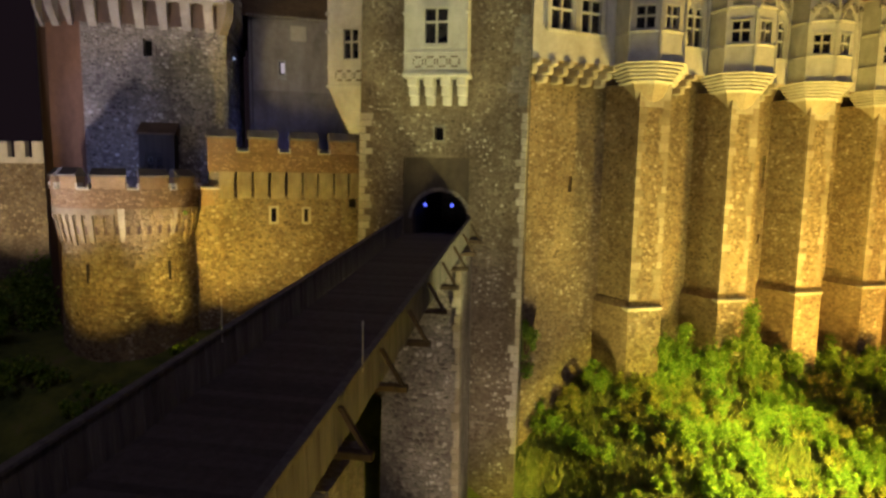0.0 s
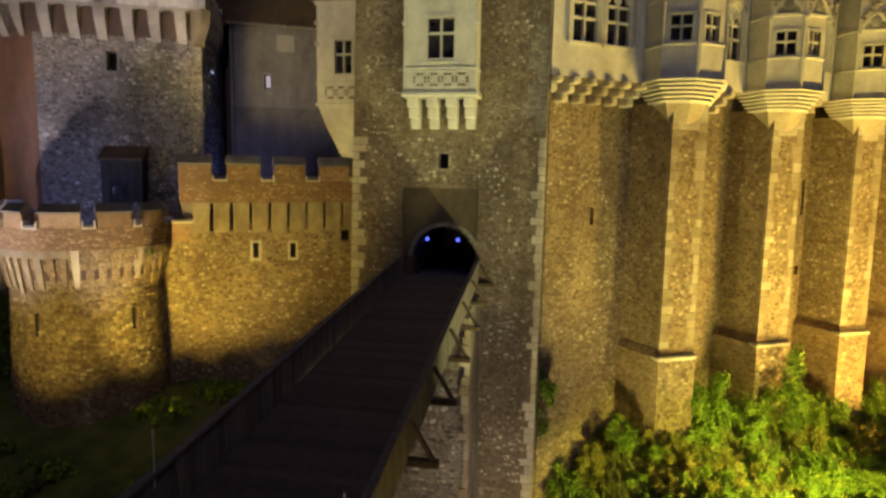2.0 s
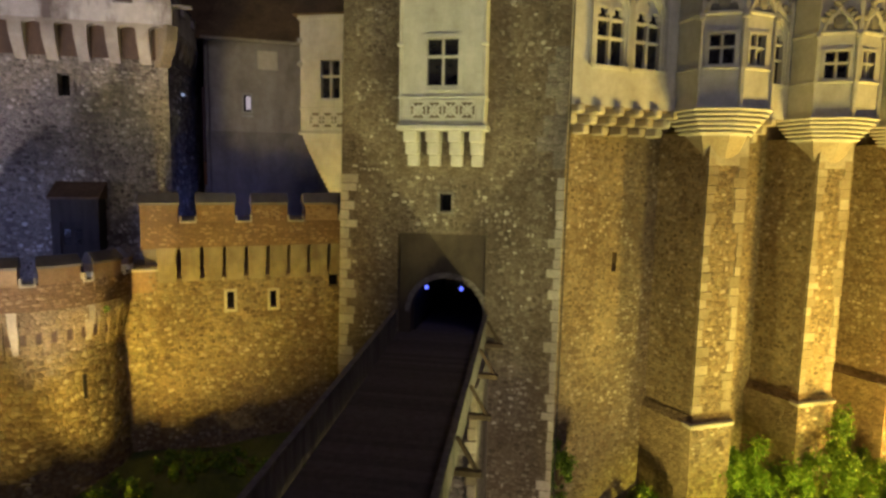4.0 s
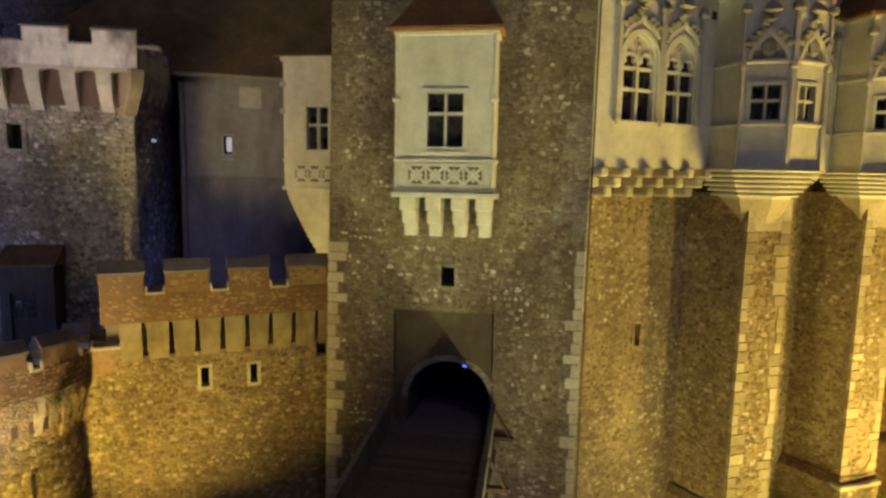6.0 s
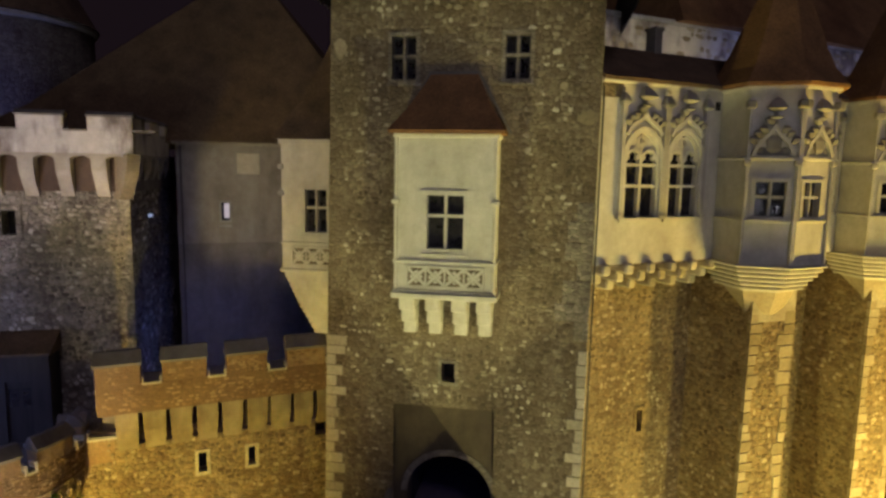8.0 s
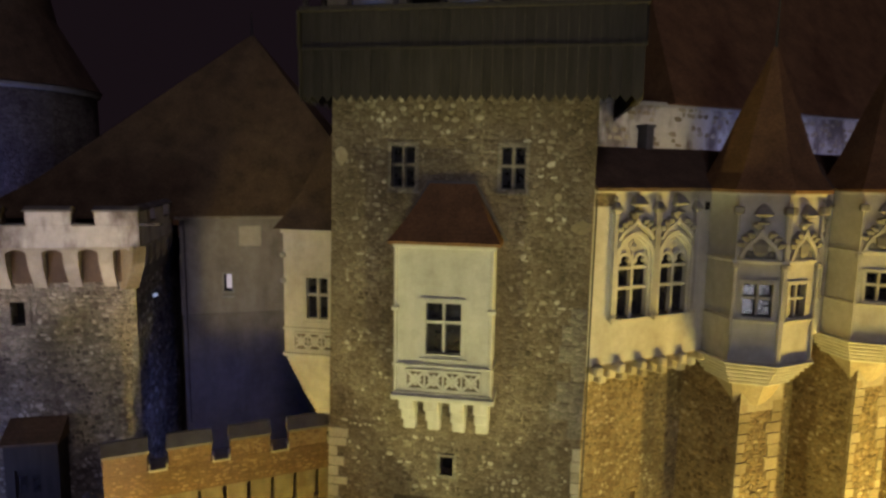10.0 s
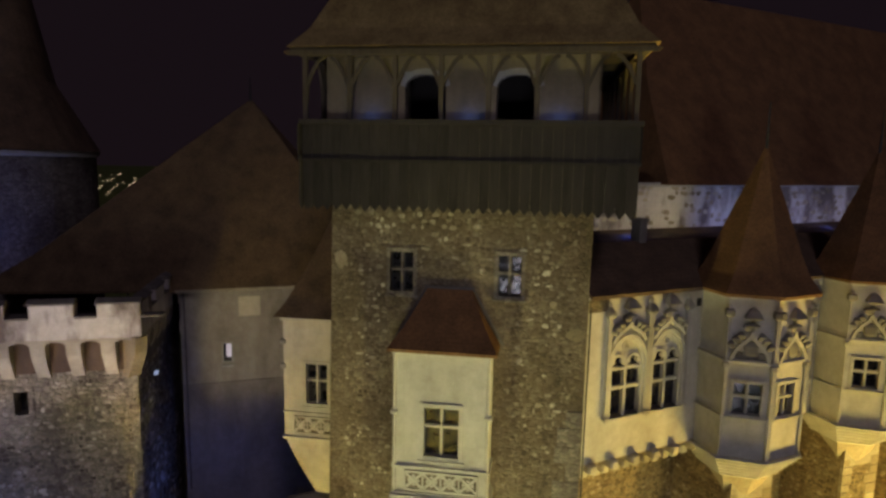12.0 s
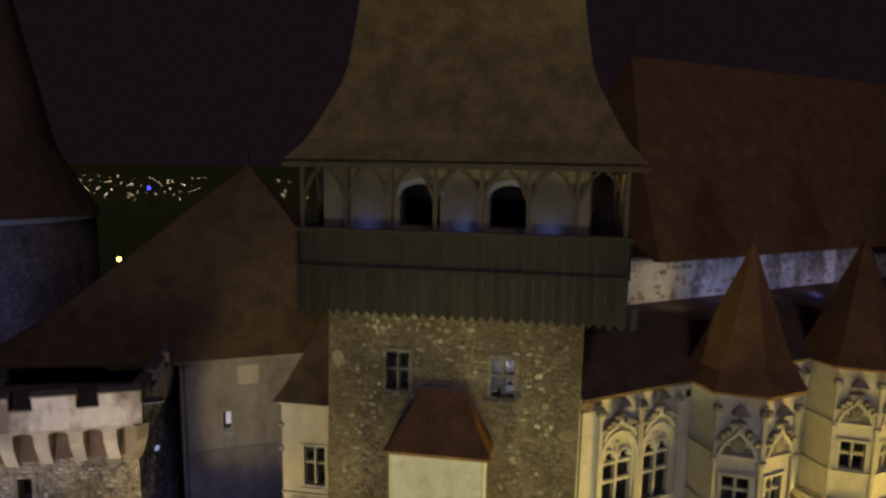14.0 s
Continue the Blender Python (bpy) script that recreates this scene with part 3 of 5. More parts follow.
loft(bm, [square(0.38, 5.0, w, z) for w, z in profile])
roof = part("roof", bm, SHINGLE, tower, "steep flared shingled roof")
# Added dark sheet keeps the eaves' underside dim by its colour.
part("soffit", box(bmesh.new(), -5.45, 6.2, -0.82, 10.8, 32.4, 32.46), BOARD, roof)
bm = box(bmesh.new(), -5.55, 6.3, -0.93, -0.86, 32.2, 32.36)
part("eaves_board", bm, POST, roof)
for x in (-5.5, 6.25):
    bm = tube(bmesh.new(), [(x, -0.9, 32.25), (x + math.copysign(0.12, x), -1.0, 32.3)], 0.05, 0.02)
    part("eaves_spout", bm, BRACE, roof)


# ---- oriels ----
def tracery_panel(parent, x0, x1, z0, z1, y, n):
    """A frieze of pierced stone squares, each with a leafy cross, before a darker ground."""
    # Backing is darker than the bars, so recess shade comes from colour.
    panel = part("tracery_panel", box(bmesh.new(), x0, x1, y, y + 0.03, z0, z1), MORTAR, parent, "carved frieze with crossed tracery")
    bm = bmesh.new()
    for za, zb in ((z0 - 0.02, z0 + 0.06), (z1 - 0.06, z1 + 0.02)):
        box(bm, x0 - 0.02, x1 + 0.02, y - 0.07, y + 0.01, za, zb)
    part("frieze_frame", bm, LIME, panel)
    step = (x1 - x0) / n
    for k in range(n + 1):
        part("mullion", box(bmesh.new(), x0 + step * k - 0.035, x0 + step * k + 0.035, y - 0.07, y + 0.01, z0, z1, bevel=0.015), LIME, panel)
    for k in range(n):
        a, b, zc = x0 + step * k, x0 + step * (k + 1), (z0 + z1) / 2
        bm = bmesh.new()
        ribbon(bm, [(a, z0 + 0.05), ((a + b) / 2, zc), (b, z1 - 0.05)], 0.1, y - 0.06, y + 0.01)
        ribbon(bm, [(a, z1 - 0.05), ((a + b) / 2, zc), (b, z0 + 0.05)], 0.1, y - 0.055, y + 0.01)
        for t in range(4):
            q = t * math.pi / 2
            cx, cz = (a + b) / 2 + 0.16 * math.cos(q), zc + 0.16 * math.sin(q)
            box(bm, cx - 0.06, cx + 0.06, y - 0.05, y + 0.01, cz - 0.06, cz + 0.06, bevel=0.02)
        part("tracery", bm, LIME, panel)
    return panel


def hip_roof(bm, x0, x1, y0, y1, z0, tx0, tx1, ty, z1, lip=0.1):
    """A lean-to roof with hips whose ridge lies on the wall behind."""
    rings = [[(x0, y0, z0 - lip), (x1, y0, z0 - lip), (x1, y1, z0 - lip), (x0, y1, z0 - lip)], [(x0, y0, z0), (x1, y0, z0), (x1, y1, z0), (x0, y1, z0)]]
    for t in (0.35, 0.7, 1.0):
        e = t ** 0.85
        rings.append([(x0 + (tx0 - x0) * e, y0 + (ty - y0) * e, z0 + (z1 - z0) * t), (x1 + (tx1 - x1) * e, y0 + (ty - y0) * e, z0 + (z1 - z0) * t),
                      (x1 + (tx1 - x1) * e, y1, z0 + (z1 - z0) * t), (x0 + (tx0 - x0) * e, y1, z0 + (z1 - z0) * t)])
    return loft(bm, rings)


oriel = thing("oriel_window", facade(0, 0, 0), "pale stone oriel on brackets under a red tiled hip roof", "oriel")
X0, X1 = -1.82, 1.49
bm = bmesh.new()
grid_wall(bm, X0, X1, 17.2, 22.42, -1.06, -0.86, [(-0.75, 0.45, 18.7, 20.45)])
box(bm, X0, X0 + 0.2, -0.86, -0.003, 17.2, 22.42)
box(bm, X1 - 0.2, X1, -0.86, -0.003, 17.2, 22.42)
box(bm, X0 + 0.2, X1 - 0.2, -0.86, -0.003, 17.2, 17.4)
part("body", bm, LIME, oriel)
cross_window(oriel, -0.75, 0.45, 18.7, 20.45, -1.06, 0.62, 0.15)
for za, zb, o in ((17.02, 17.22, 0.12), (17.22, 17.34, 0.06), (18.2, 18.32, 0.07), (22.28, 22.42, 0.07)):
    bm = bmesh.new()
    box(bm, X0 - o, X1 + o, -1.06 - o, -0.005, za, zb, bevel=0.025)
    part("string_course", bm, LIME, oriel)
for x in (X0 + 0.03, X1 - 0.03):
    for za, zb in ((17.34, 18.2), (18.32, 20.15), (20.3, 22.28)):
        bm = tube(bmesh.new(), [(x, -1.07, za), (x, -1.07, zb)], 0.07, 0.07, 8)
        part("corner_shaft", bm, LIME, oriel)
    bm = box(bmesh.new(), x - 0.13, x + 0.13, -1.2, -0.96, 20.15, 20.3, bevel=0.03)
    part("shaft_capital", bm, LIME, oriel)
bm = bmesh.new()
tracery_panel(oriel, X0 + 0.42, X1 - 0.35, 17.42, 18.12, -1.08, 4)
for k, x in enumerate((-1.67, -0.79, 0.1, 0.93)):
    bm = bmesh.new()
    for j, (za, zb, out) in enumerate(((15.65, 16.1, 0.35), (16.1, 16.58, 0.65), (16.58, 17.02, 0.95))):
        box(bm, x - 0.02 * j, x + 0.45 + 0.02 * j, -out, 0.0, za, zb, bevel=0.04)
    part("bracket", bm, LIME, oriel)
bm = hip_roof(bmesh.new(), X0 - 0.2, X1 + 0.22, -1.32, 0.0, 22.52, -0.86, 0.69, -0.05, 24.42)
part("roof", bm, TILE, oriel, "red-brown tiled hip roof")
bm = bmesh.new()
loft(bm, [[(x0, -0.05, z), (x0 + 0.09, -0.05, z), (x0 + 0.09, 0.0, z), (x0, 0.0, z)] for x0, z in ((-2.08, 22.5), (-0.95, 24.42))])
loft(bm, [[(x0, -0.05, z), (x0 + 0.09, -0.05, z), (x0 + 0.09, 0.0, z), (x0, 0.0, z)] for x0, z in ((1.78, 22.5), (0.7, 24.42))])
box(bm, -0.95, 0.79, -0.07, 0, 24.4, 24.5)
part("roof_flashing", bm, COPING, oriel)

side = thing("corner_oriel", facade(-7.43, 2.6, 0), "pale stepped corner oriel beside the gate tower", "oriel")
bm = bmesh.new()
grid_wall(bm, 0, 2.9, 17.2, 22.3, 0, 0.22, [(1.0, 1.9, 18.7, 20.4)])
box(bm, 0, 0.22, 0.22, 3.6, 17.2, 22.3)
part("body", bm, LIME, side)
cross_window(side, 1.0, 1.9, 18.7, 20.4, 0.0, 0.58, 0.13)
for za, zb, o in ((17.05, 17.2, 0.08), (18.2, 18.3, 0.06), (22.2, 22.38, 0.09)):
    bm = box(bmesh.new(), -o, 2.9, -o, 3.6, za, zb, bevel=0.02)
    part("string_course", bm, LIME, side)
tracery_panel(side, 0.45, 2.8, 17.35, 18.1, -0.02, 4)
for k in range(12):
    z = 17.05 - 0.22 * (k + 1)
    x = 0.06 + 1.05 * ((k + 1) / 12) ** 1.25
    bm = box(bmesh.new(), x, 2.9, 0.0 + 0.05 * k, 3.6, z, z + 0.225)
    part("corbel_course", bm, LIME, side)
for z in (20.15, 21.2):
    bm = box(bmesh.new(), -0.12, 0.1, -0.1, 0.15, z, z + 0.2, bevel=0.03)
    part("shaft_capital", bm, CARVED, side)
bm = bmesh.new()
rings = []
for t in (0, 0.12, 0.4, 0.7, 1.0):
    e = t ** 0.8
    rings.append([(-0.3 + 2.2 * e, -0.3 + 1.9 * e, 22.4 + 4.6 * t), (2.9, -0.3 + 1.9 * e, 22.4 + 4.6 * t), (2.9, 3.8 - 1.6 * e, 22.4 + 4.6 * t), (-0.3 + 2.2 * e, 3.8 - 1.6 * e, 22.4 + 4.6 * t)])
part("roof", loft(bm, rings), TILE_BROWN, side, "steep dark brown tiled roof")


# ---- great hall ----
HALL = facade(4.6, 0.2, 34.2)
hall = thing("great_hall", HALL, "long hall with pale traceried upper storey over rubble walls", "castle hall")
SPAN = 7.05


def gothic_window(parent, x0, x1, z0, z1, y):
    """A pointed two-light window with two transoms and tracery."""
    cx, w = (x0 + x1) / 2, 0.1
    line = arch_line(cx, (x1 - x0) / 2, z1 - 0.75, 0.75, 14, True)
    bm = bmesh.new()
    arch_fill(bm, x0, x1, z1 + 0.15, line, y + 0.005, y + 0.25)
    for grow, wide, near in ((0.03, 0.1, -0.05), (0.15, 0.13, -0.12)):
        outer = [(x0 - grow, z0)] + arch_line(cx, (x1 - x0) / 2 + grow, z1 - 0.75, 0.77 + grow, 14, True) + [(x1 + grow, z0)]
        ribbon(bm, outer, wide, y + near, y + 0.1)
    box(bm, x0 - 0.2, x1 + 0.2, y - 0.12, y + 0.2, z0 - 0.14, z0)
    win = part("window", bm, LIME, parent, "pointed two-light traceried stone window")
    part("mullion", box(bmesh.new(), cx - w / 2, cx + w / 2, y + 0.02, y + 0.2, z0, z1 - 0.3), LIME, win)
    for f in (0.38, 0.63):
        z = z0 + f * (z1 - z0)
        for xa, xb in ((x0, cx - w / 2), (cx + w / 2, x1)):
            part("transom", box(bmesh.new(), xa, xb, y + 0.03, y + 0.19, z - 0.05, z + 0.05), LIME, win)
    for c in (cx - (x1 - x0) / 4, cx + (x1 - x0) / 4):
        bm = bmesh.new()
        head = arch_line(c, (x1 - x0) / 4 - 0.04, z1 - 0.92, 0.36, 10)
        arch_fill(bm, x0, x1, z1 - 0.02, head, y + 0.06, y + 0.2)
        ribbon(bm, head, 0.09, y - 0.01, y + 0.18)
        for side in (-1, 1):
            box(bm, c + side * 0.2 - 0.06, c + side * 0.2 + 0.06, y + 0.01, y + 0.18, z1 - 0.88, z1 - 0.72, bevel=0.03)
        part("tracery", bm, LIME, win)
    bm = bmesh.new()
    ribbon(bm, [(cx + 0.15 * math.cos(t * math.pi / 6), z1 - 0.25 + 0.15 * math.sin(t * math.pi / 6)) for t in range(13)], 0.07, y + 0.02, y + 0.18)
    part("tracery", bm, LIME, win)
    for xa, xb in ((x0, cx - w / 2), (cx + w / 2, x1)):
        zs = [z0, z0 + 0.38 * (z1 - z0), z0 + 0.63 * (z1 - z0), z1]
        for za, zb in zip(zs, zs[1:]):
            part("pane", box(bmesh.new(), xa, xb, y + 0.215, y + 0.225, za + 0.04, zb - 0.04), GLASS, win)
    return win


def pinnacle(parent, x, z0, z1, y):
    bm = box(bmesh.new(), x - 0.07, x + 0.07, y - 0.14, y, z0, z1 - 0.5)
    for z in (z0 + 0.05, z1 - 0.6):
        box(bm, x - 0.11, x + 0.11, y - 0.19, y, z, z + 0.1)
    loft(bm, [[(x - 0.07 * f, y - 0.07 - 0.07 * f, z), (x + 0.07 * f, y - 0.07 - 0.07 * f, z), (x + 0.07 * f, y - 0.07 + 0.07 * f, z), (x - 0.07 * f, y - 0.07 + 0.07 * f, z)] for f, z in ((1, z1 - 0.5), (0.5, z1 - 0.2), (0.9, z1 - 0.15), (0.1, z1))])
    pin = part("pinnacle", bm, CARVED, parent)
    bm = bmesh.new()
    loft(bm, [[(x - w, y - 0.07 - w, z), (x + w, y - 0.07 - w, z), (x + w, y, z), (x - w, y, z)] for w, z in ((0.09, z1 - 0.62), (0.17, z1 - 0.5), (0.15, z1 - 0.4), (0.05, z1 - 0.2))])
    part("cap", bm, WEATHERED_SHADED, pin, "dark stone cap")
    return pin


def crocketed_gable(parent, x0, x1, z0, z1, y):
    """An ogee gable with leaf knobs and a hood on its tip."""
    cx, hw = (x0 + x1) / 2, (x1 - x0) / 2
    line = []
    for k in range(25):
        t = k / 12 - 1
        s = 1 - abs(t)
        line.append((cx + hw * t, z0 + (z1 - z0) * (0.62 * math.sin(min(s / 0.72, 1) * math.pi / 2) ** 0.8 + 0.38 * max(0, (s - 0.5) / 0.5) ** 2.2)))
    bm = bmesh.new()
    ribbon(bm, line, 0.12, y - 0.13, y)
    gable = part("ogee_gable", bm, LIME, parent, "carved ogee arch with leaf knobs")
    for px, pz in line[3:-3:3]:
        out = 0.16 if px > cx else -0.16
        bm = bmesh.new()
        loft(bm, [[(px + out * f - w, y - d, pz + h), (px + out * f + w, y - d, pz + h), (px + out * f + w, y, pz + h), (px + out * f - w, y, pz + h)] for f, w, d, h in ((0.4, 0.04, 0.08, 0.0), (1.0, 0.11, 0.15, 0.1), (1.3, 0.12, 0.17, 0.2), (1.1, 0.05, 0.1, 0.3))])
        part("crocket", bm, WEATHERED_SHADED, gable, "dark weathered stone leaf")
    bm = bmesh.new()
    loft(bm, [[(cx - w, y - w, z), (cx + w, y - w, z), (cx + w, y, z), (cx - w, y, z)] for w, z in ((0.06, z1), (0.06, z1 + 0.2), (0.22, z1 + 0.26), (0.06, z1 + 0.34), (0.06, z1 + 0.44), (0.3, z1 + 0.55), (0.27, z1 + 0.62), (0.17, z1 + 0.8), (0.04, z1 + 0.92))])
    part("finial", bm, WEATHERED_SHADED, gable, "dark canopy on the gable's tip")
    return gable


def hall_segment(s0, s1, windows):
    holes = [(a, b, 19.75, 22.6) for a, b in windows]
    bm = bmesh.new()
    grid_wall(bm, s0, s1, 18.15, 24.3, 0, 0.45, [(a, b, c, d + 0.1) for a, b, c, d in holes])
    part("upper_wall", bm, LIME, hall, "pale limewashed wall of the upper storey")
    for a, b, c, d in holes:
        gothic_window(hall, a, b, c, d, 0.0)
        crocketed_gable(hall, a - 0.05, b + 0.05, 22.55, 23.25, -0.02)
    for a, b, c, d in holes:
        for x in (a - 0.22, b + 0.22):
            pinnacle(hall, x, 19.7, 24.1, 0.0)
    for a, b in ((24.2, 24.42),):
        part("string_course", box(bmesh.new(), s0, s1, -0.1, 0.1, a, b, bevel=0.03), LIME, hall)
    s = s0 + 0.42
    while s < s1 - 0.2:
        bm = bmesh.new()
        for j in range(3):
            box(bm, s - 0.19, s + 0.19, -0.22 + 0.48 * j, 1.5, 17.82 - 0.36 * j, 18.2 - 0.36 * j, bevel=0.07)
        part("corbel", bm, ASHLAR, hall)
        s += 0.99


hall_segment(0.1, 5.7, [(1.22, 2.62), (3.16, 4.5)])
for k in range(4):
    hall_segment(10.05 + SPAN * k, 12.6 + SPAN * k, [(10.7 + SPAN * k, 11.95 + SPAN * k)])
part("jetty_floor", box(bmesh.new(), 0.1, 40, 0.02, 1.6, 18.1, 18.3), MORTAR_HALL, hall)
SLITS = [(3.78, 4.05, 11.1, 12.0), (19.8, 20.1, 11.4, 13.6), (19.75, 20.05, 7.6, 8.2), (26.9, 27.2, 9.5, 12)]
bm = bmesh.new()
grid_wall(bm, -0.2, 44, -8, 18.1, 1.5, 2.6, SLITS)
part("lower_wall", bm, MORTAR_HALL, hall, "yellowish rubble wall of the lower storeys")
for a, b, c, d in SLITS:
    part("slit_back", box(bmesh.new(), a - 0.05, b + 0.05, 1.95, 2.0, c - 0.05, d + 0.05), DARKNESS, hall)
    bm = bmesh.new()
    grid_wall(bm, a - 0.14, b + 0.14, c - 0.14, d + 0.14, 1.46, 1.6, [(a, b, c, d)])
    part("slit_surround", bm, MORTAR_HALL, hall)
part("end_wall", box(bmesh.new(), 43.4, 44, 2.6, 14, -8, 24.3), MORTAR_HALL, hall)
rubble(hall, 21, (0.1, 24), (-4, 17.2), flat(1.5), outside(SLITS, 0.3), STONE_HALL, 0.11, 0.2, 0.24, 0.8, 0.015, single=(0.2, 5, 8, 16))
rubble(hall, 22, (24, 43), (-4, 17.2), flat(1.5), material=STONE_HALL, low=0.2, high=0.32, wide=0.42, keep=0.7)
bm = bmesh.new()
loft(bm, [[(x, y, z) for y, z in ((-0.3, 24.36), (2.1, 25.82), (5.2, 25.9), (5.2, 25.7), (2.1, 25.64), (-0.3, 24.24))] for x in (0.0, 44)])
part("roof", bm, TILE_DARK, hall, "dark low tiled roof")
rear = thing("rear_hall", HALL, "upper hall behind with pale stone wall and a great dark roof", "castle hall")
bm = bmesh.new()
grid_wall(bm, 3.5, 44, 20, 28.0, 5.2, 5.9)
part("wall", bm, RENDER, rear, "pale stained wall lit from below")
rubble(rear, 31, (4, 30), (25.6, 27.8), flat(5.2), material=ASHLAR_WORN, low=0.2, high=0.32, wide=0.5, keep=0.3, out=0.012)
part("cornice", box(bmesh.new(), 3.5, 44, 5.05, 5.3, 27.85, 28.05, bevel=0.03), CARVED, rear)
bm = bmesh.new()
loft(bm, [[(x0, 4.55, 27.95), (44, 4.55, 27.95), (44, 17, 28.0), (x0, 17, 28.0)] if z < 29 else [(x0, y0, z), (44, y0, z), (44, y1, z), (x0, y1, z)] for x0, y0, y1, z in ((8.0, 4.9, 17, 28.0), (9.6, 8.0, 14.0, 33.0), (11.3, 10.9, 11.1, 38.4))])
part("roof", bm, TILE, rear, "great steep dark red roof")
part("ridge_rod", tube(bmesh.new(), [(11.4, 11, 38.3), (11.4, 11, 40.2)], 0.06, 0.02), IRON, rear)
bm = box(bmesh.new(), 4.08, 4.42, 2.0, 2.5, 24.9, 26.62)
box(bm, 4.03, 4.47, 1.95, 2.55, 26.6, 26.72)
part("chimney", bm, COPING, hall)
part("stained_block", box(bmesh.new(), 0.12, 1.0, -0.006, 0.02, 23.72, 24.18), MORTAR, hall, "brown stained blocks below the eaves")
part("putlog_hole", box(bmesh.new(), 5.2, 5.45, -0.005, 0.02, 23.55, 23.85), DARKNESS, hall)

# bay windows over the buttresses
BAY = [(-0.8, 1.74), (0.0, 0.0), (1.61, -0.21), (3.0, 0.69), (3.55, 3.14)]


def seg(p, q):
    a = math.atan2(q[1] - p[1], q[0] - p[0])
    return pose(p[0], p[1], 0, 0, 0, math.degrees(a)), math.hypot(q[0] - p[0], q[1] - p[1])


def grown(pts, by, centre=(1.45, 2.2)):
    out = []
    for x, y in pts:
        d = Vector((x - centre[0], y - centre[1]))
        d = d * (1 + by / d.length)
        out.append((centre[0] + d.x, centre[1] + d.y))
    return out


bay = thing("bay_window", pose(9.75, 2.06, 0), "pale polygonal bay with carved gables and a pointed red roof", "bay window", "bays along the hall")
for k, (p, q) in enumerate(zip(BAY, BAY[1:])):
    m, length = seg(p, q)
    hole = [(0.36, length - 0.32, 19.88, 21.05)] if k in (1, 2) else []
    if k == 2:
        hole = [(0.3, length - 0.5, 19.88, 21.05)]
    bm = bmesh.new()
    grid_wall(bm, 0, length, 18.15, 24.3, 0, 0.22, hole)
    made = [part("bay_wall", bm, LIME, bay)]
    if hole:
        made.append(cross_window(bay, *hole[0], 0.0, 0.56, 0.11))
    for za, zb, o in ((19.66, 19.78, 0.07), (21.78, 21.92, 0.1), (24.15, 24.4, 0.12)):
        made.append(part("string_course", box(bmesh.new(), -0.03, length + 0.03, -o, 0.1, za, zb, bevel=0.025), LIME, bay))
    if k in (1, 2):
        made.append(crocketed_gable(bay, 0.18, length - 0.18, 21.92, 22.95, -0.0))
        bm = box(bmesh.new(), 0.3, length - 0.3, -0.02, 0.005, 21.95, 22.2)
        c = length / 2
        loft(bm, [[(c - w, -o, z), (c + w, -o, z), (c + w, 0, z), (c - w, 0, z)] for w, o, z in ((0.06, 0.05, 22.0), (0.2, 0.1, 22.15), (0.24, 0.1, 22.45), (0.08, 0.06, 22.62))])
        for side in (-1, 1):
            box(bm, c + side * 0.36 - 0.1, c + side * 0.36 + 0.1, -0.07, 0.005, 22.0, 22.22, bevel=0.04)
        # Shade inside the ogee is put into the panel's dark stone.
        made.append(part("carved_panel", bm, WEATHERED_SHADED, bay))
    for x in (0.03, length - 0.03) if k in (1, 2) else ():
        made.append(part("corner_shaft", tube(bmesh.new(), [(x, -0.05, 18.2), (x, -0.05, 23.9)], 0.06, 0.06, 6), LIME, bay))
        made.append(part("pinnacle_cap", box(bmesh.new(), x - 0.16, x + 0.16, -0.22, 0.06, 23.5, 23.78, bevel=0.05), WEATHERED_SHADED, bay))
        made.append(part("pinnacle_cap", box(bmesh.new(), x - 0.11, x + 0.11, -0.16, 0.06, 21.6, 21.8, bevel=0.03), CARVED, bay))
    for ob in made:
        ob.matrix_basis = m
steps = []
for k in range(6):
    o = 0.22 - 0.15 * k
    z = 18.18 - 0.18 * k
    steps += [(z, o - 0.03), (z - 0.05, o), (z - 0.1, o - 0.04), (z - 0.11, o - 0.3)]
steps += [(17.1, -0.85), (16.85, -0.95), (16.2, -1.25)]
for k in range(0, len(steps) - 1, 4):
    band = steps[k:k + 5]
    za = band[0][0]
    bm = bmesh.new()
    loft(bm, [[(x, y, z) for x, y in grown(BAY, o)] for z, o in band[::-1]])
    part("base_moulding", bm, LIME if za > 17.21 else ASHLAR_WORN, bay)
bm = bmesh.new()
eave = grown(BAY + [(1.6, 4.6)], 0.0, (1.45, 2.0))
rings = []
for f, z in ((1.16, 24.25), (1.16, 24.36), (0.93, 24.95), (0.76, 25.7), (0.5, 27.1), (0.22, 28.5), (0.03, 29.5)):
    rings.append([(1.45 + (x - 1.45) * f, 1.98 + (y - 1.98) * f, z) for x, y in eave])
part("roof", loft(bm, rings), TILE, bay, "pointed red-brown tiled roof with flared eaves")
part("finial", tube(bmesh.new(), [(1.45, 1.98, 29.4), (1.45, 1.98, 30.1), (1.45, 1.98, 30.2), (1.45, 1.98, 31.2)], 0.06, 0.03), IRON, bay)

butt = thing("buttress", pose(10.6, 2.9, 0, 0, 0, 26.5), "tall stone buttress with pale corner blocks and a splayed foot", "buttress", "buttresses of the hall")
W, D = 2.0, 3.6
bm = bmesh.new()
prism(bm, [(0, 0), (W, 0), (W - 0.2, D), (-0.8, D)], 4.85, 17.3)
part("shaft", bm, MORTAR_HALL, butt)
bm = bmesh.new()
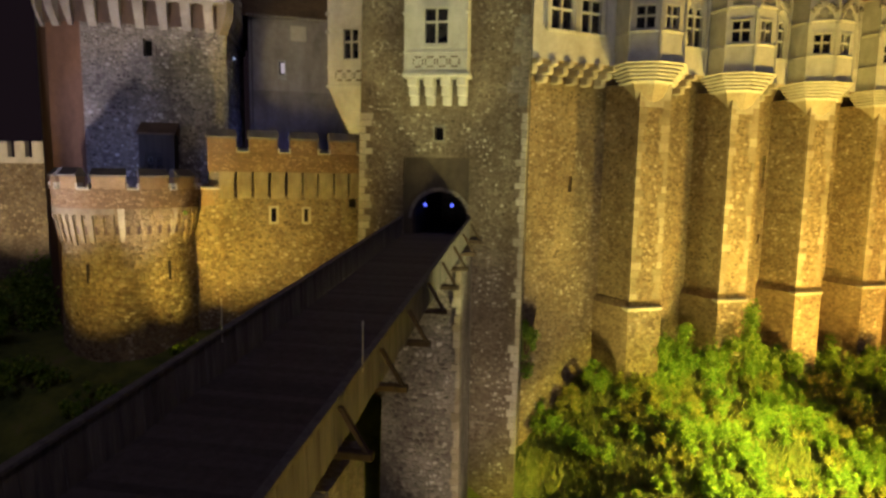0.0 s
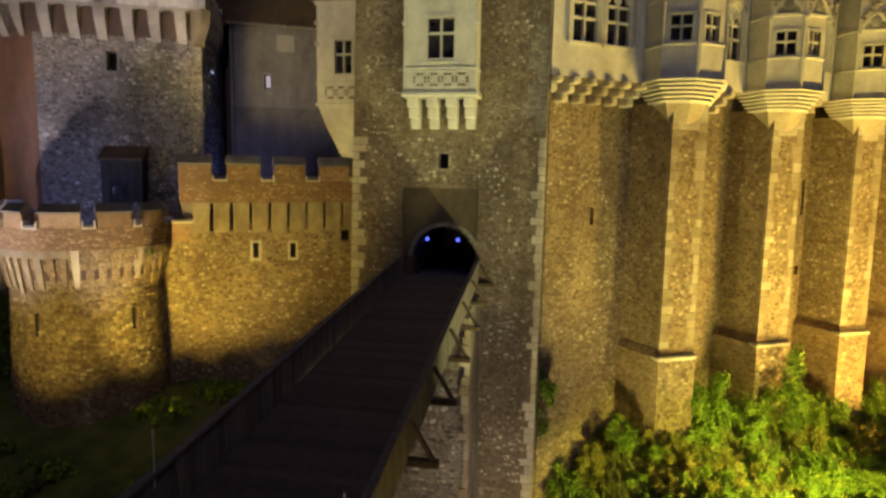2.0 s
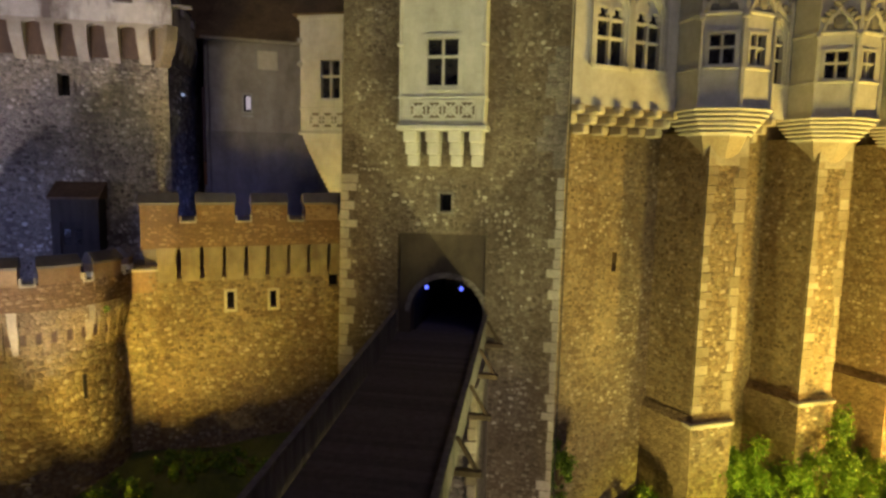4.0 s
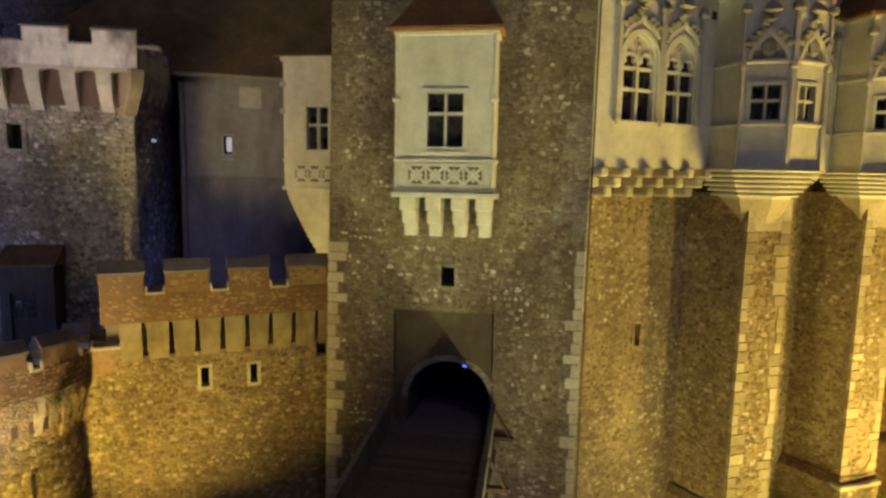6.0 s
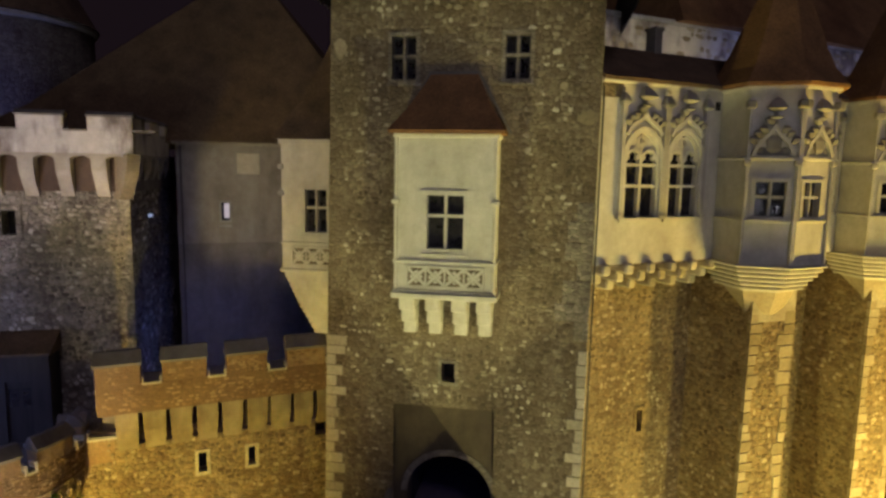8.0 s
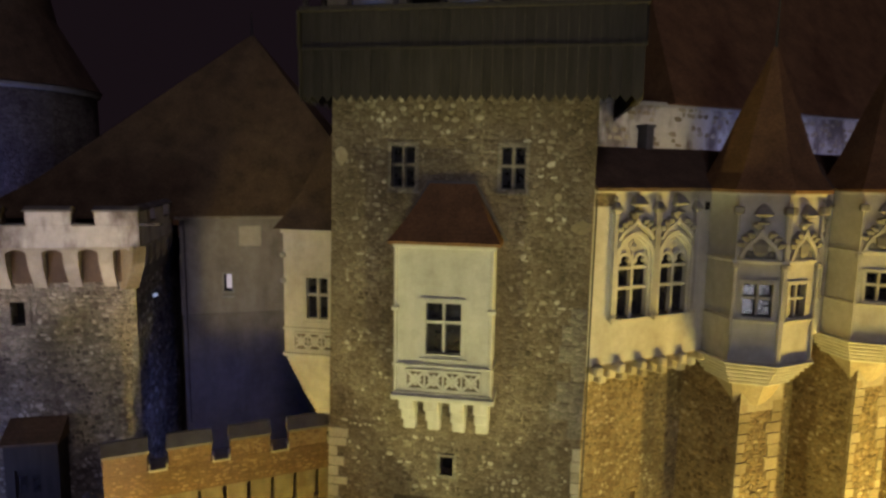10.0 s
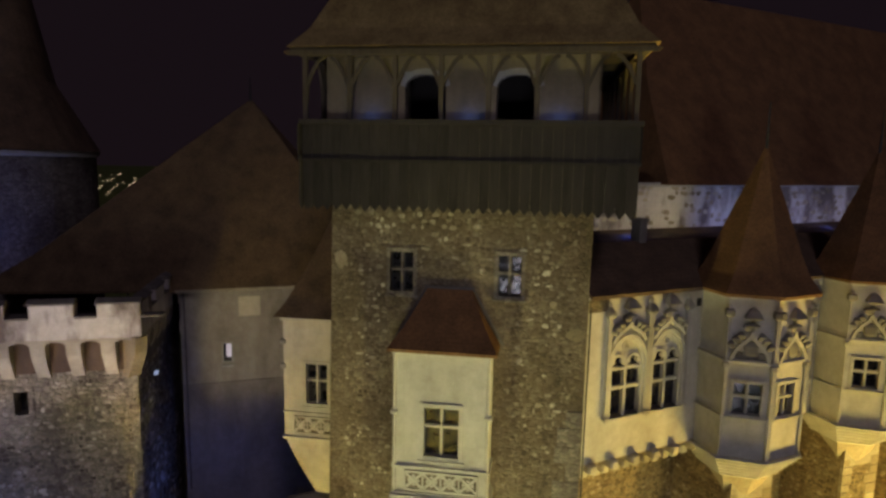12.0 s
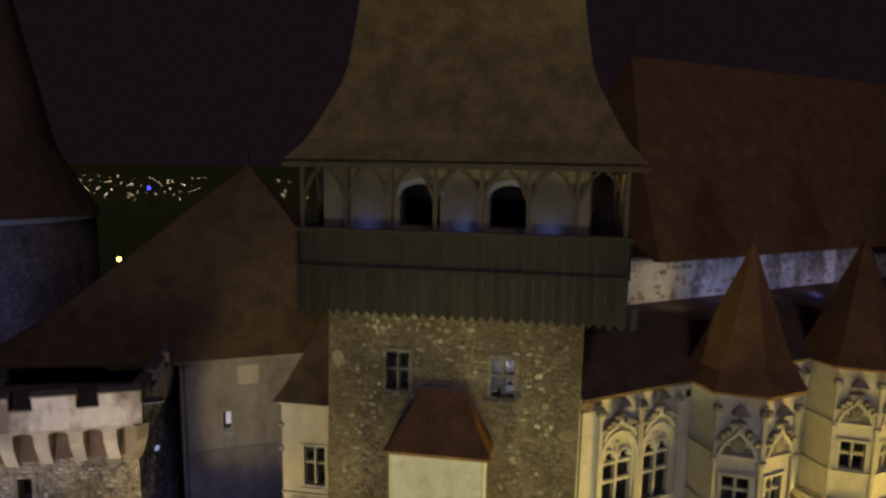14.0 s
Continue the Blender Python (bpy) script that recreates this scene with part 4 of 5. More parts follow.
loft(bm, [[(-0.05, -0.2, -5), (W + 0.05, -0.2, -5), (W, D, -5), (-1.0, D, -5)], [(-0.22, -0.25, 4.5), (W - 0.02, -0.25, 4.5), (W, D, 4.5), (-1.1, D, 4.5)], [(-0.05, -0.05, 4.86), (W, -0.05, 4.86), (W, D, 4.86), (-0.9, D, 4.86)]])
part("foot", bm, MORTAR_HALL, butt, "rough splayed foot of the buttress")
bm = box(bmesh.new(), -0.32, W + 0.05, -0.36, D - 0.1, 4.36, 4.6, bevel=0.06)
part("ledge", bm, ASHLAR, butt)
bm = bmesh.new()
loft(bm, [[(0, -0.03, 15.9), (W, -0.03, 15.9), (W, 1, 15.9), (0, 1, 15.9)], [(0, -0.03, 17.1), (W, -0.03, 17.1), (W, 1, 17.1), (0, 1, 17.1)], [(0.95, 0.5, 17.7), (1.05, 0.5, 17.7), (1.05, 0.9, 17.7), (0.95, 0.9, 17.7)]])
part("cap_block", bm, ASHLAR, butt)
quoins(butt, lambda z: 0.0, 4.95, 15.9, -1, -0.03, 0.4, 41, 0.62, 0.34, 0.42, ASHLAR_WORN)
quoins(butt, lambda z: W, 4.95, 15.9, 1, -0.03, 0.4, 42, 0.6, 0.3, 0.46, ASHLAR_WORN)
rubble(butt, 43, (0.36, W - 0.32), (5, 15.8), flat(), material=STONE_HALL, low=0.14, high=0.26, wide=0.3, keep=0.85, out=0.026)
rubble(butt, 44, (-D, -0.15), (5, 16.4), lambda s, z: Matrix.Rotation(math.atan2(-D, 0.8), 4, "Z") @ Matrix.Translation((s, 0, z)), material=STONE_HALL, low=0.13, high=0.24, wide=0.28, keep=0.8, out=0.022)
rubble(butt, 45, (-0.15, W - 0.05), (-3, 4.4), lambda s, z: Matrix.Translation((s, -0.2 - 0.005 * (z + 5), z)), material=STONE_HALL, low=0.16, high=0.26, wide=0.34, keep=0.9, out=0.04)
for k in range(1, 5):
    d = U * (SPAN * k)
    copy_thing(bay, pose(9.75 + d.x, 2.06 + d.y, 0))
    copy_thing(butt, pose(10.6 + d.x, 2.9 + d.y, 0, 0, 0, 26.5))


# ---- curtain wall beside the gate ----
def on_ring(r, taper=0.0, base=0.0):
    def place(s, z):
        a = s / r
        q = r + taper * (base - z)
        return Matrix.Translation((q * math.cos(a), q * math.sin(a), z)) @ Matrix.Rotation(a + math.pi / 2, 4, "Z")
    return place


CURTAIN = facade(-11.75, -0.59, 32.7)
curtain = thing("curtain_wall", CURTAIN, "crenellated curtain wall of rubble with a brick parapet", "castle wall")
SMALL = [(1.93, 2.24, 9.06, 9.86), (3.84, 4.13, 9.03, 9.8)]
DOORLET = (6.6, 7.1, 9.85, 10.5)
bm = bmesh.new()
grid_wall(bm, -0.9, 8.7, -3, 10.6, 0.32, 1.5, [*SMALL, DOORLET])
part("lower_wall", bm, MORTAR_HALL, curtain, "lit rubble wall below the corbels")
bm = bmesh.new()
turn = [(-0.9 - 1.4 * math.sin(a), 1.72 - 1.4 * math.cos(a)) for a in (0, 0.3, 0.6, 0.9, 1.2, 1.5)]
prism(bm, turn + [(-2.3, 4), (-0.9, 4)], -3, 11.2)
part("rounded_end", bm, MORTAR_HALL, curtain)
part("parapet", box(bmesh.new(), -1.5, 8.7, 0.0, 0.6, 11.95, 13.1), BRICK, curtain, "reddish brick parapet")
part("wall_walk", box(bmesh.new(), -1.4, 8.7, 0.6, 2.4, 11.0, 11.9), COPING, curtain)
part("arcade_back", box(bmesh.new(), -0.9, 8.7, 0.6, 0.8, 10.58, 11.96), MORTAR_HALL, curtain)
for a, b in ((-1.51, 0.02), (0.75, 2.34), (3.07, 4.63), (5.41, 7.0), (7.75, 8.7)):
    mer = part("merlon", box(bmesh.new(), a, b, 0.0, 0.6, 13.1, 13.85, bevel=0.03), BRICK, curtain)
    bm = bmesh.new()
    loft(bm, [[(a - 0.06, -0.08, 13.84), (b + 0.06, -0.08, 13.84), (b + 0.06, 0.7, 13.84), (a - 0.06, 0.7, 13.84)], [(a - 0.06, -0.08, 13.93), (b + 0.06, -0.08, 13.93), (b + 0.06, 0.7, 13.93), (a - 0.06, 0.7, 13.93)], [(a - 0.04, 0.25, 14.36), (b + 0.04, 0.25, 14.36), (b + 0.04, 0.4, 14.36), (a - 0.04, 0.4, 14.36)]])
    part("coping", bm, COPING, mer, "grey sloping slab")
for a, b in ((0.02, 0.75), (2.34, 3.07), (4.63, 5.41), (7.0, 7.75)):
    bm = bmesh.new()
    loft(bm, [[(a + 0.05, -0.09, 13.1), (b - 0.05, -0.09, 13.1), (b - 0.05, 0.6, 13.1), (a + 0.05, 0.6, 13.1)], [(a + 0.05, -0.09, 13.16), (b - 0.05, -0.09, 13.16), (b - 0.05, 0.6, 13.32), (a + 0.05, 0.6, 13.32)]])
    part("crenel_sill", bm, COPING, curtain)
    bm = bmesh.new()
    for x in (a + 0.03, b - 0.09):
        box(bm, x, x + 0.07, -0.1, 0.3, 13.06, 13.36)
    box(bm, a + 0.03, b - 0.03, -0.1, -0.04, 13.05, 13.12)
    part("sill_edge", bm, ASHLAR, curtain)
for k in range(9):
    x = -0.86 + 0.945 * k
    bm = bmesh.new()
    loft(bm, [[(x - 0.02, 0.27, 10.42), (x + 0.7, 0.27, 10.42), (x + 0.7, 0.62, 10.42), (x - 0.02, 0.62, 10.42)], [(x - 0.04, 0.06, 11.2), (x + 0.72, 0.06, 11.2), (x + 0.72, 0.62, 11.2), (x - 0.04, 0.62, 11.2)], [(x - 0.06, -0.01, 11.97), (x + 0.74, -0.01, 11.97), (x + 0.74, 0.62, 11.97), (x - 0.06, 0.62, 11.97)]])
    part("corbel", bm, OLD_PLASTER, curtain, "broad plastered corbel")
for a, b, c, d in SMALL:
    bm = bmesh.new()
    grid_wall(bm, a - 0.13, b + 0.13, c - 0.15, d + 0.13, 0.27, 0.5, [(a, b, c, d)])
    part("window_surround", bm, ASHLAR, curtain, "pale square stone surround")
    part("window_dark", box(bmesh.new(), a, b, 0.75, 0.8, c, d), DARKNESS, curtain)
part("window_dark", box(bmesh.new(), *DOORLET[:2], 0.8, 0.85, *DOORLET[2:]), DARKNESS, curtain)
rubble(curtain, 51, (-0.8, 8.6), (1.5, 10.4), flat(0.32), outside([*SMALL, DOORLET], 0.25), STONE_HALL, 0.13, 0.22, 0.27, 0.8, 0.026, single=(-0.5, 5, 4, 10.4))
TEETH = ((-1.51, 0.02), (0.75, 2.34), (3.07, 4.63), (5.41, 7.0), (7.75, 8.7))
rubble(curtain, 52, (-1.4, 8.6), (12.05, 13.72), flat(0.0), lambda s, z: z < 12.95 or any(a + 0.15 < s < b - 0.15 for a, b in TEETH) and z > 13.15, BRICK, 0.1, 0.13, 0.3, 0.85, 0.014)
rubble(curtain, 53, (1.4 * radians(185), 1.4 * radians(268)), (1.5, 11.0), lambda s, z: Matrix.Translation((-0.9, 1.72, 0)) @ on_ring(1.4)(s, z), material=STONE_HALL, low=0.13, high=0.22, wide=0.27, keep=0.8, out=0.026)

# ---- round bastion ----
BC = Vector((-17.1, -2.6, 0))
bast = thing("bastion", Matrix.Translation(BC), "round crenellated bastion of yellow-lit rubble with corbels", "bastion")


def ring_wall(bm, r0, r1, a0, a1, z0, z1, steps=None):
    steps = steps or max(2, int(abs(a1 - a0) / 6))
    rings = []
    for k in range(steps + 1):
        a = radians(a0 + (a1 - a0) * k / steps)
        c, s = math.cos(a), math.sin(a)
        rings.append([(r1 * c, r1 * s, z0), (r1 * c, r1 * s, z1), (r0 * c, r0 * s, z1), (r0 * c, r0 * s, z0)])
    return loft(bm, rings)


bm = bmesh.new()
rings = []
for r, z in ((3.65, -4), (3.42, 4), (3.3, 8.6)):
    rings.append([(r * math.cos(radians(a)), r * math.sin(radians(a)), z) for a in range(0, 360, 8)])
part("drum", loft(bm, rings), MORTAR_HALL, bast, "tapering rubble drum")
bm = bmesh.new()
rings = []
for r, z in ((3.32, 8.3), (3.42, 9.0), (3.6, 9.9), (3.6, 10.05)):
    rings.append([(r * math.cos(radians(a)), r * math.sin(radians(a)), z) for a in range(0, 360, 8)])
part("arcade_back", loft(bm, rings), MORTAR_HALL, bast)
part("parapet", ring_wall(bmesh.new(), 3.1, 3.68, 180, 395, 10.0, 11.0), BRICK, bast, "worn brick parapet")
part("wall_walk", prism(bmesh.new(), [(3.1 * math.cos(radians(a)), 3.1 * math.sin(radians(a))) for a in range(0, 360, 10)], 9.6, 10.1), COPING, bast)
MERLONS = [(188, 212), (222, 243), (250, 268), (280.5, 305), (315, 337), (345, 368), (378, 392)]
for a, b in MERLONS:
    mer = part("merlon", ring_wall(bmesh.new(), 3.1, 3.68, a, b, 11.0, 11.62), BRICK, bast)
    bm = bmesh.new()
    steps = 6
    rings = []
    for k in range(steps + 1):
        t = radians(a - 0.8 + (b - a + 1.6) * k / steps)
        rings.append([(r * math.cos(t), r * math.sin(t), z) for r, z in ((3.78, 11.61), (3.78, 11.7), (3.45, 12.05), (3.3, 12.05), (3.02, 11.7), (3.02, 11.61))])
    part("coping", loft(bm, rings), COPING, mer, "grey sloping slab")
for (a0, a), (b, b1) in zip(MERLONS, MERLONS[1:]):
    bm = ring_wall(bmesh.new(), 3.1, 3.78, a + 1, b - 1, 11.0, 11.1, 3)
    part("crenel_sill", bm, COPING, bast)
    bm = bmesh.new()
    for t in (a + 1, b - 2.2):
        ring_wall(bm, 3.4, 3.8, t, t + 1.2, 10.98, 11.3, 1)
    ring_wall(bm, 3.72, 3.8, a + 1, b - 1, 10.95, 11.02, 3)
    part("sill_edge", bm, ASHLAR, bast)
rnd = random.Random(64)
for k in range(23):
    a = 192 + 8.4 * k + rnd.uniform(-0.6, 0.6)
    old = 236 < a < 300 and rnd.random() < 0.75 or rnd.random() < 0.15
    wide, drop = rnd.uniform(0.85, 1.2), rnd.uniform(-0.2, 0.55)
    bm = bmesh.new()
    rings = []
    for r, w, z in ((3.38, 1.7, 8.25 + drop), (3.5, 2.3, 8.8 + drop * 0.6), (3.62, 2.6, 9.4), (3.7, 3.0, 10.02)):
        rings.append([(q * math.cos(radians(t)), q * math.sin(radians(t)), z) for q, t in ((r, a - w * wide), (r, a + w * wide), (3.2, a + w * wide), (3.2, a - w * wide))])
    part("corbel", loft(bm, rings), OLD_PLASTER if old else (MORTAR_HALL, ASHLAR_WORN)[k % 5 == 3], bast, "plastered corbel" if old else "")
    # The niche's shade is in the dark colour of its back.
    niche = part("niche_back", ring_wall(bmesh.new(), 3.3, 3.44, a + 2.6, a + 5.8, 8.7, 9.8, 2), SLOT_SHADE, bast)
    bm = bmesh.new()
    for t in (0, 1, 2, 3):
        ring_wall(bm, 3.4, 3.69, a + 2.4 + 0.9 * t, a + 3.3 + 0.9 * t, 9.78 - 0.22 * abs(t - 1.5), 10.02, 1)
    part("niche_head", bm, OLD_PLASTER if old else MORTAR_HALL, bast)
part("plaster_band", ring_wall(bmesh.new(), 3.5, 3.70, 226, 296, 9.72, 10.02), OLD_PLASTER, bast, "pale remains of plaster under the parapet")
for a in (270, 338.6):
    bm = bmesh.new()
    ring_wall(bm, 3.25, 3.40, a - 1.2, a + 1.2, 6.2, 7.2, 1)
    part("arrow_slit", bm, DARKNESS, bast)
rubble(bast, 61, (3.4 * radians(200), 3.4 * radians(385)), (1.2, 8.4), on_ring(3.4, 0.03, 5.0), material=STONE_HALL, low=0.14, high=0.26, wide=0.32, keep=0.85, out=0.024, single=(3.4 * radians(280), 3.4 * radians(340), 3, 8.4))
rubble(bast, 63, (3.68 * radians(184), 3.68 * radians(392)), (10.1, 10.95), on_ring(3.68), material=BRICK, low=0.1, high=0.13, wide=0.3, keep=0.85, out=0.016)
bm = box(bmesh.new(), 0, 2.15, 0.15, 1.4, -3, 10.6)
made = [part("link_wall", bm, MORTAR_HALL, bast)]
made.append(part("parapet", box(bmesh.new(), 0.1, 2.2, 0.02, 0.6, 10.0, 11.0), BRICK, bast, "worn brick parapet"))
made.append(part("merlon", box(bmesh.new(), 0.1, 0.95, 0.02, 0.6, 11.0, 11.6, bevel=0.03), BRICK, bast))
bm = bmesh.new()
loft(bm, [[(0.05, -0.06, z), (1.0, -0.06, z), (1.0, 0.68, z), (0.05, 0.68, z)] for z in (11.59, 11.68)] + [[(0.07, 0.25, 12.0), (0.98, 0.25, 12.0), (0.98, 0.38, 12.0), (0.07, 0.38, 12.0)]])
made.append(part("coping", bm, COPING, bast, "grey sloping slab"))
made.append(part("crenel_sill", box(bmesh.new(), 1.02, 2.1, -0.05, 0.6, 11.0, 11.1), COPING, bast))
bm = bmesh.new()
box(bm, 1.0, 2.12, -0.07, -0.01, 10.94, 11.02)
for x in (1.0, 2.05):
    box(bm, x, x + 0.07, -0.07, 0.3, 11.02, 11.3)
made.append(part("sill_edge", bm, ASHLAR, bast))
for ob in made:
    ob.matrix_basis = pose(2.7, 0.75, 0, 0, 0, 31)
rubble(bast, 62, (0.05, 2.1), (1.5, 10.4), lambda s, z: pose(2.7, 0.75, 0, 0, 0, 31) @ Matrix.Translation((s, 0.15, z)), material=STONE_HALL, low=0.13, high=0.22, wide=0.27, keep=0.8, out=0.026)

# ---- keep on the left ----
KEEP = facade(-12.65, 0.84, 21.6)
keep = thing("square_keep", KEEP, "massive grey rubble keep with corbelled battlements", "tower")
KW = (-4.9, -4.4, 18.5, 19.45)
bm = bmesh.new()
grid_wall(bm, -8.2, -0.35, -4, 21.7, 0.55, 1.8, [KW])
part("front_wall", bm, MORTAR_GREY, keep, "grey rubble masonry")
bm = bmesh.new()
prism(bm, [(-0.35, 0.55), (-0.35, 1.8), (-0.35, 9), (-1.6, 9), (-1.6, 1.8)], -4, 21.7)
part("side_wall", bm, MORTAR_GREY, keep)
bm = bmesh.new()
prism(bm, [(-8.2, 0.55), (-8.2, 1.8), (-9.4, 9), (-12, 9), (-11.9, 4.5), (-10.3, 1.5)], -4, 20.4)
part("side_wall", bm, RED_PLASTER, keep, "red-brown plastered flank")
part("top_floor", box(bmesh.new(), -8.3, -0.2, 0.7, 9, 20.2, 21.0), COPING, keep)
part("window_dark", box(bmesh.new(), KW[0], KW[1], 1.1, 1.15, KW[2], KW[3]), DARKNESS, keep)
bm = bmesh.new()
grid_wall(bm, KW[0] - 0.2, KW[1] + 0.2, KW[2] - 0.2, KW[3] + 0.2, 0.5, 0.7, [KW])
part("window_surround", bm, MORTAR_GREY, keep)


def battlement(parent, m, length, first=0.0, skip=()):
    """Corbels with round-headed gaps, a rendered parapet and merlons along a run of wall in the frame m (x along, y inwards)."""
    made = []
    made.append(part("parapet", box(bmesh.new(), 0, length, 0.0, 0.5, 21.65, 22.5), RENDER, parent, "pale rendered parapet"))
    count = round(length / 1.3)
    step = length / count
    for k in range(count):
        x = step * k
        bm = bmesh.new()
        arch_fill(bm, x + 0.2, x + step - 0.2, 21.66, arch_line(x + step / 2, step / 2 - 0.2, 21.3, 0.28, 8), 0.0, 0.4)
        made.append(part("corbel_arch", bm, PLASTER, parent))
        # Dark plate gives the gap's shade by colour.
        made.append(part("drop_hole", box(bmesh.new(), x + 0.26, x + step - 0.26, 0.46, 0.52, 20.2, 21.64), SLOT_SHADE, parent))
    for k in range(count + 1):
        if k - (count + 1) in skip or k in skip:
            continue
        x = step * k
        x0, x1 = max(x - 0.27, 0), min(x + 0.27, length)
        bm = bmesh.new()
        loft(bm, [[(x0 + n, y, z), (x1 - n, y, z), (x1 - n, 0.6, z), (x0 + n, 0.6, z)] for y, z, n in ((0.5, 20.0, 0.04), (0.24, 20.5, 0.03), (0.05, 21.0, 0.01), (-0.02, 21.66, 0.0))])
        made.append(part("corbel", bm, PLASTER, parent))
    x = first
    while x < length - 0.3:
        x1 = min(x + 1.58, length)
        mer = part("merlon", box(bmesh.new(), x, x1, 0.0, 0.5, 22.5, 23.05, bevel=0.03), RENDER, parent)
        bm = bmesh.new()
        loft(bm, [[(x - 0.05, -0.05, z), (x1 + 0.05, -0.05, z), (x1 + 0.05, 0.55, z), (x - 0.05, 0.55, z)] for z in (23.04, 23.1)] + [[(x - 0.03, 0.2, 23.25), (x1 + 0.03, 0.2, 23.25), (x1 + 0.03, 0.3, 23.25), (x - 0.03, 0.3, 23.25)]])
        part("coping", bm, COPING, mer)
        made.append(mer)
        made.append(part("crenel_sill", box(bmesh.new(), x1 + 0.02, x1 + 0.8, -0.04, 0.5, 22.49, 22.56), COPING, parent))
        x += 2.4
    for ob in made:
        ob.matrix_basis = m


bm = bmesh.new()
loft(bm, [[(-0.26, y, z), (0.26, y, z), (0.26, 1.0, z), (-0.26, 1.0, z)] for y, z in ((0.62, 19.9), (0.3, 20.5), (0.05, 21.0), (-0.06, 21.66))])
part("corner_corbel", bm, ASHLAR_WORN, keep, "splayed corner corbel").matrix_basis = pose(-0.02, 0.02, 0, 0, 0, 45)
battlement(keep, pose(-8.75, 0, 0), 8.75, first=-0.03, skip=(-1,))
battlement(keep, pose(0, 0.01, 0, 0, 0, 90), 6.0, first=0.3, skip=(0,))
battlement(keep, pose(-10.75, 0.95, 0, 0, 0, -25.4), 2.2, first=0.2)
rubble(keep, 71, (-8.1, -0.45), (9, 20.2), flat(0.55), outside([KW], 0.3), STONE_GREY, 0.13, 0.24, 0.28, 0.8, 0.024, single=(-5, -0.5, 14, 19.5))
rubble(keep, 72, (0.6, 8), (10, 20.2), lambda s, z: Matrix.Translation((-0.35, 0, z)) @ Matrix.Rotation(math.pi / 2, 4, "Z") @ Matrix.Translation((s, 0, 0)), material=STONE_GREY, low=0.2, high=0.3, wide=0.4, keep=0.7)
shed = thing("lean_to_porch", KEEP, "dark low porch against the foot of the keep", "porch")
bm = bmesh.new()
loft(bm, [[(-5.2, -0.6, 14.0), (-3.1, -0.6, 14.0), (-3.1, 0.5, 14.0), (-5.2, 0.5, 14.0)], [(-5.2, -0.6, 14.1), (-3.1, -0.6, 14.1), (-3.1, 0.5, 14.75), (-5.2, 0.5, 14.75)]])
part("roof", bm, TILE_DARK, shed)
bm = bmesh.new()
grid_wall(bm, -5.1, -3.2, 10.5, 14.0, -0.5, -0.4, [(-4.75, -3.85, 10.5, 13.0)])
box(bm, -5.1, -5.0, -0.4, 0.5, 10.5, 14.0)
box(bm, -3.3, -3.2, -0.4, 0.5, 10.5, 14.0)
part("wall", bm, BOARD, shed, "dark boarded porch wall")
door = part("door", box(bmesh.new(), -4.75, -3.85, -0.38, -0.3, 10.5, 13.0), BOARD, shed)
for x in (-4.65, -4.2):
    part("pane", box(bmesh.new(), x, x + 0.28, -0.4, -0.38, 12.0, 12.7), GLASS, door)
lamp = thing("service_lamp", KEEP, "small bluish lamp on the keep's flank", "lamp")
part("lamp_body", box(bmesh.new(), -0.34, -0.2, 3.1, 3.4, 19.0, 19.12), glow("cool_lamp", (0.55, 0.65, 1.0), 0.45), lamp)

# ---- plastered house between keep and gate ----
HOUSE = facade(-14.2, 6.4, 26.5)
house = thing("plastered_house", HOUSE, "weathered plastered house under a big dark brown roof", "house")
LITW = (1.72, 2.1, 18.6, 19.5)
bm = bmesh.new()
grid_wall(bm, -0.25, 10.2, 17.5, 22.3, 0, 0.6, [LITW])
part("wall", bm, PLASTER, house, "grey weathered plaster")
# Darker material up to the level line at 17.5.
part("lower_wall", box(bmesh.new(), -0.25, 10.2, -0.06, 0.6, 2, 17.5), PLASTER_LOWER, house, "darker plaster below the upper wall")
part("side_wall", box(bmesh.new(), -0.25, 0.3, 0.6, 9, 2, 22.3), PLASTER, house)
part("patch", box(bmesh.new(), 2.5, 3.55, -0.012, 0.01, 20.9, 21.9), plaster_material("pale_patch", (0.56, 0.50, 0.38), (0.40, 0.35, 0.26)), house, "paler patch of plaster")
bm = bmesh.new()
grid_wall(bm, LITW[0] - 0.08, LITW[1] + 0.08, LITW[2] - 0.08, LITW[3] + 0.08, -0.02, 0.15, [LITW])
box(bm, LITW[0] - 0.1, LITW[1] + 0.1, -0.12, 0.05, LITW[2] - 0.3, LITW[2] - 0.2)
win = part("window", bm, CARVED, house, "small lit window")
part("pane", box(bmesh.new(), LITW[0], LITW[1], 0.3, 0.32, LITW[2], LITW[3]), DARKNESS, win)
part("lit_pane", box(bmesh.new(), LITW[0] + 0.12, LITW[1], 0.27, 0.29, LITW[2] + 0.12, LITW[3] - 0.05), glow("lit_room", (0.85, 0.72, 0.8), 0.5), win)
part("downpipe", tube(bmesh.new(), [(-0.05, -0.1, 22.2), (-0.05, -0.1, 12)], 0.05, 0.05), COPING, house)
part("cornice", box(bmesh.new(), -0.4, 10.3, -0.35, -0.22, 22.28, 22.42), ASHLAR_WORN, house)
apex = HOUSE.inverted() @ Vector((-13.3, 12.1, 32.1))
bm = bmesh.new()
rings = []
for f, z in ((1.0, 22.3), (1.0, 22.42), (0.8, 24.0), (0.0, 32.1)):
    rings.append([(apex.x + (x - apex.x) * f, apex.y + (y - apex.y) * f, z) for x, y in ((-9.5, 1.5), (-0.5, -0.35), (10.4, -0.35), (12.5, 5.0), (12.5, 13), (-9.5, 12))])
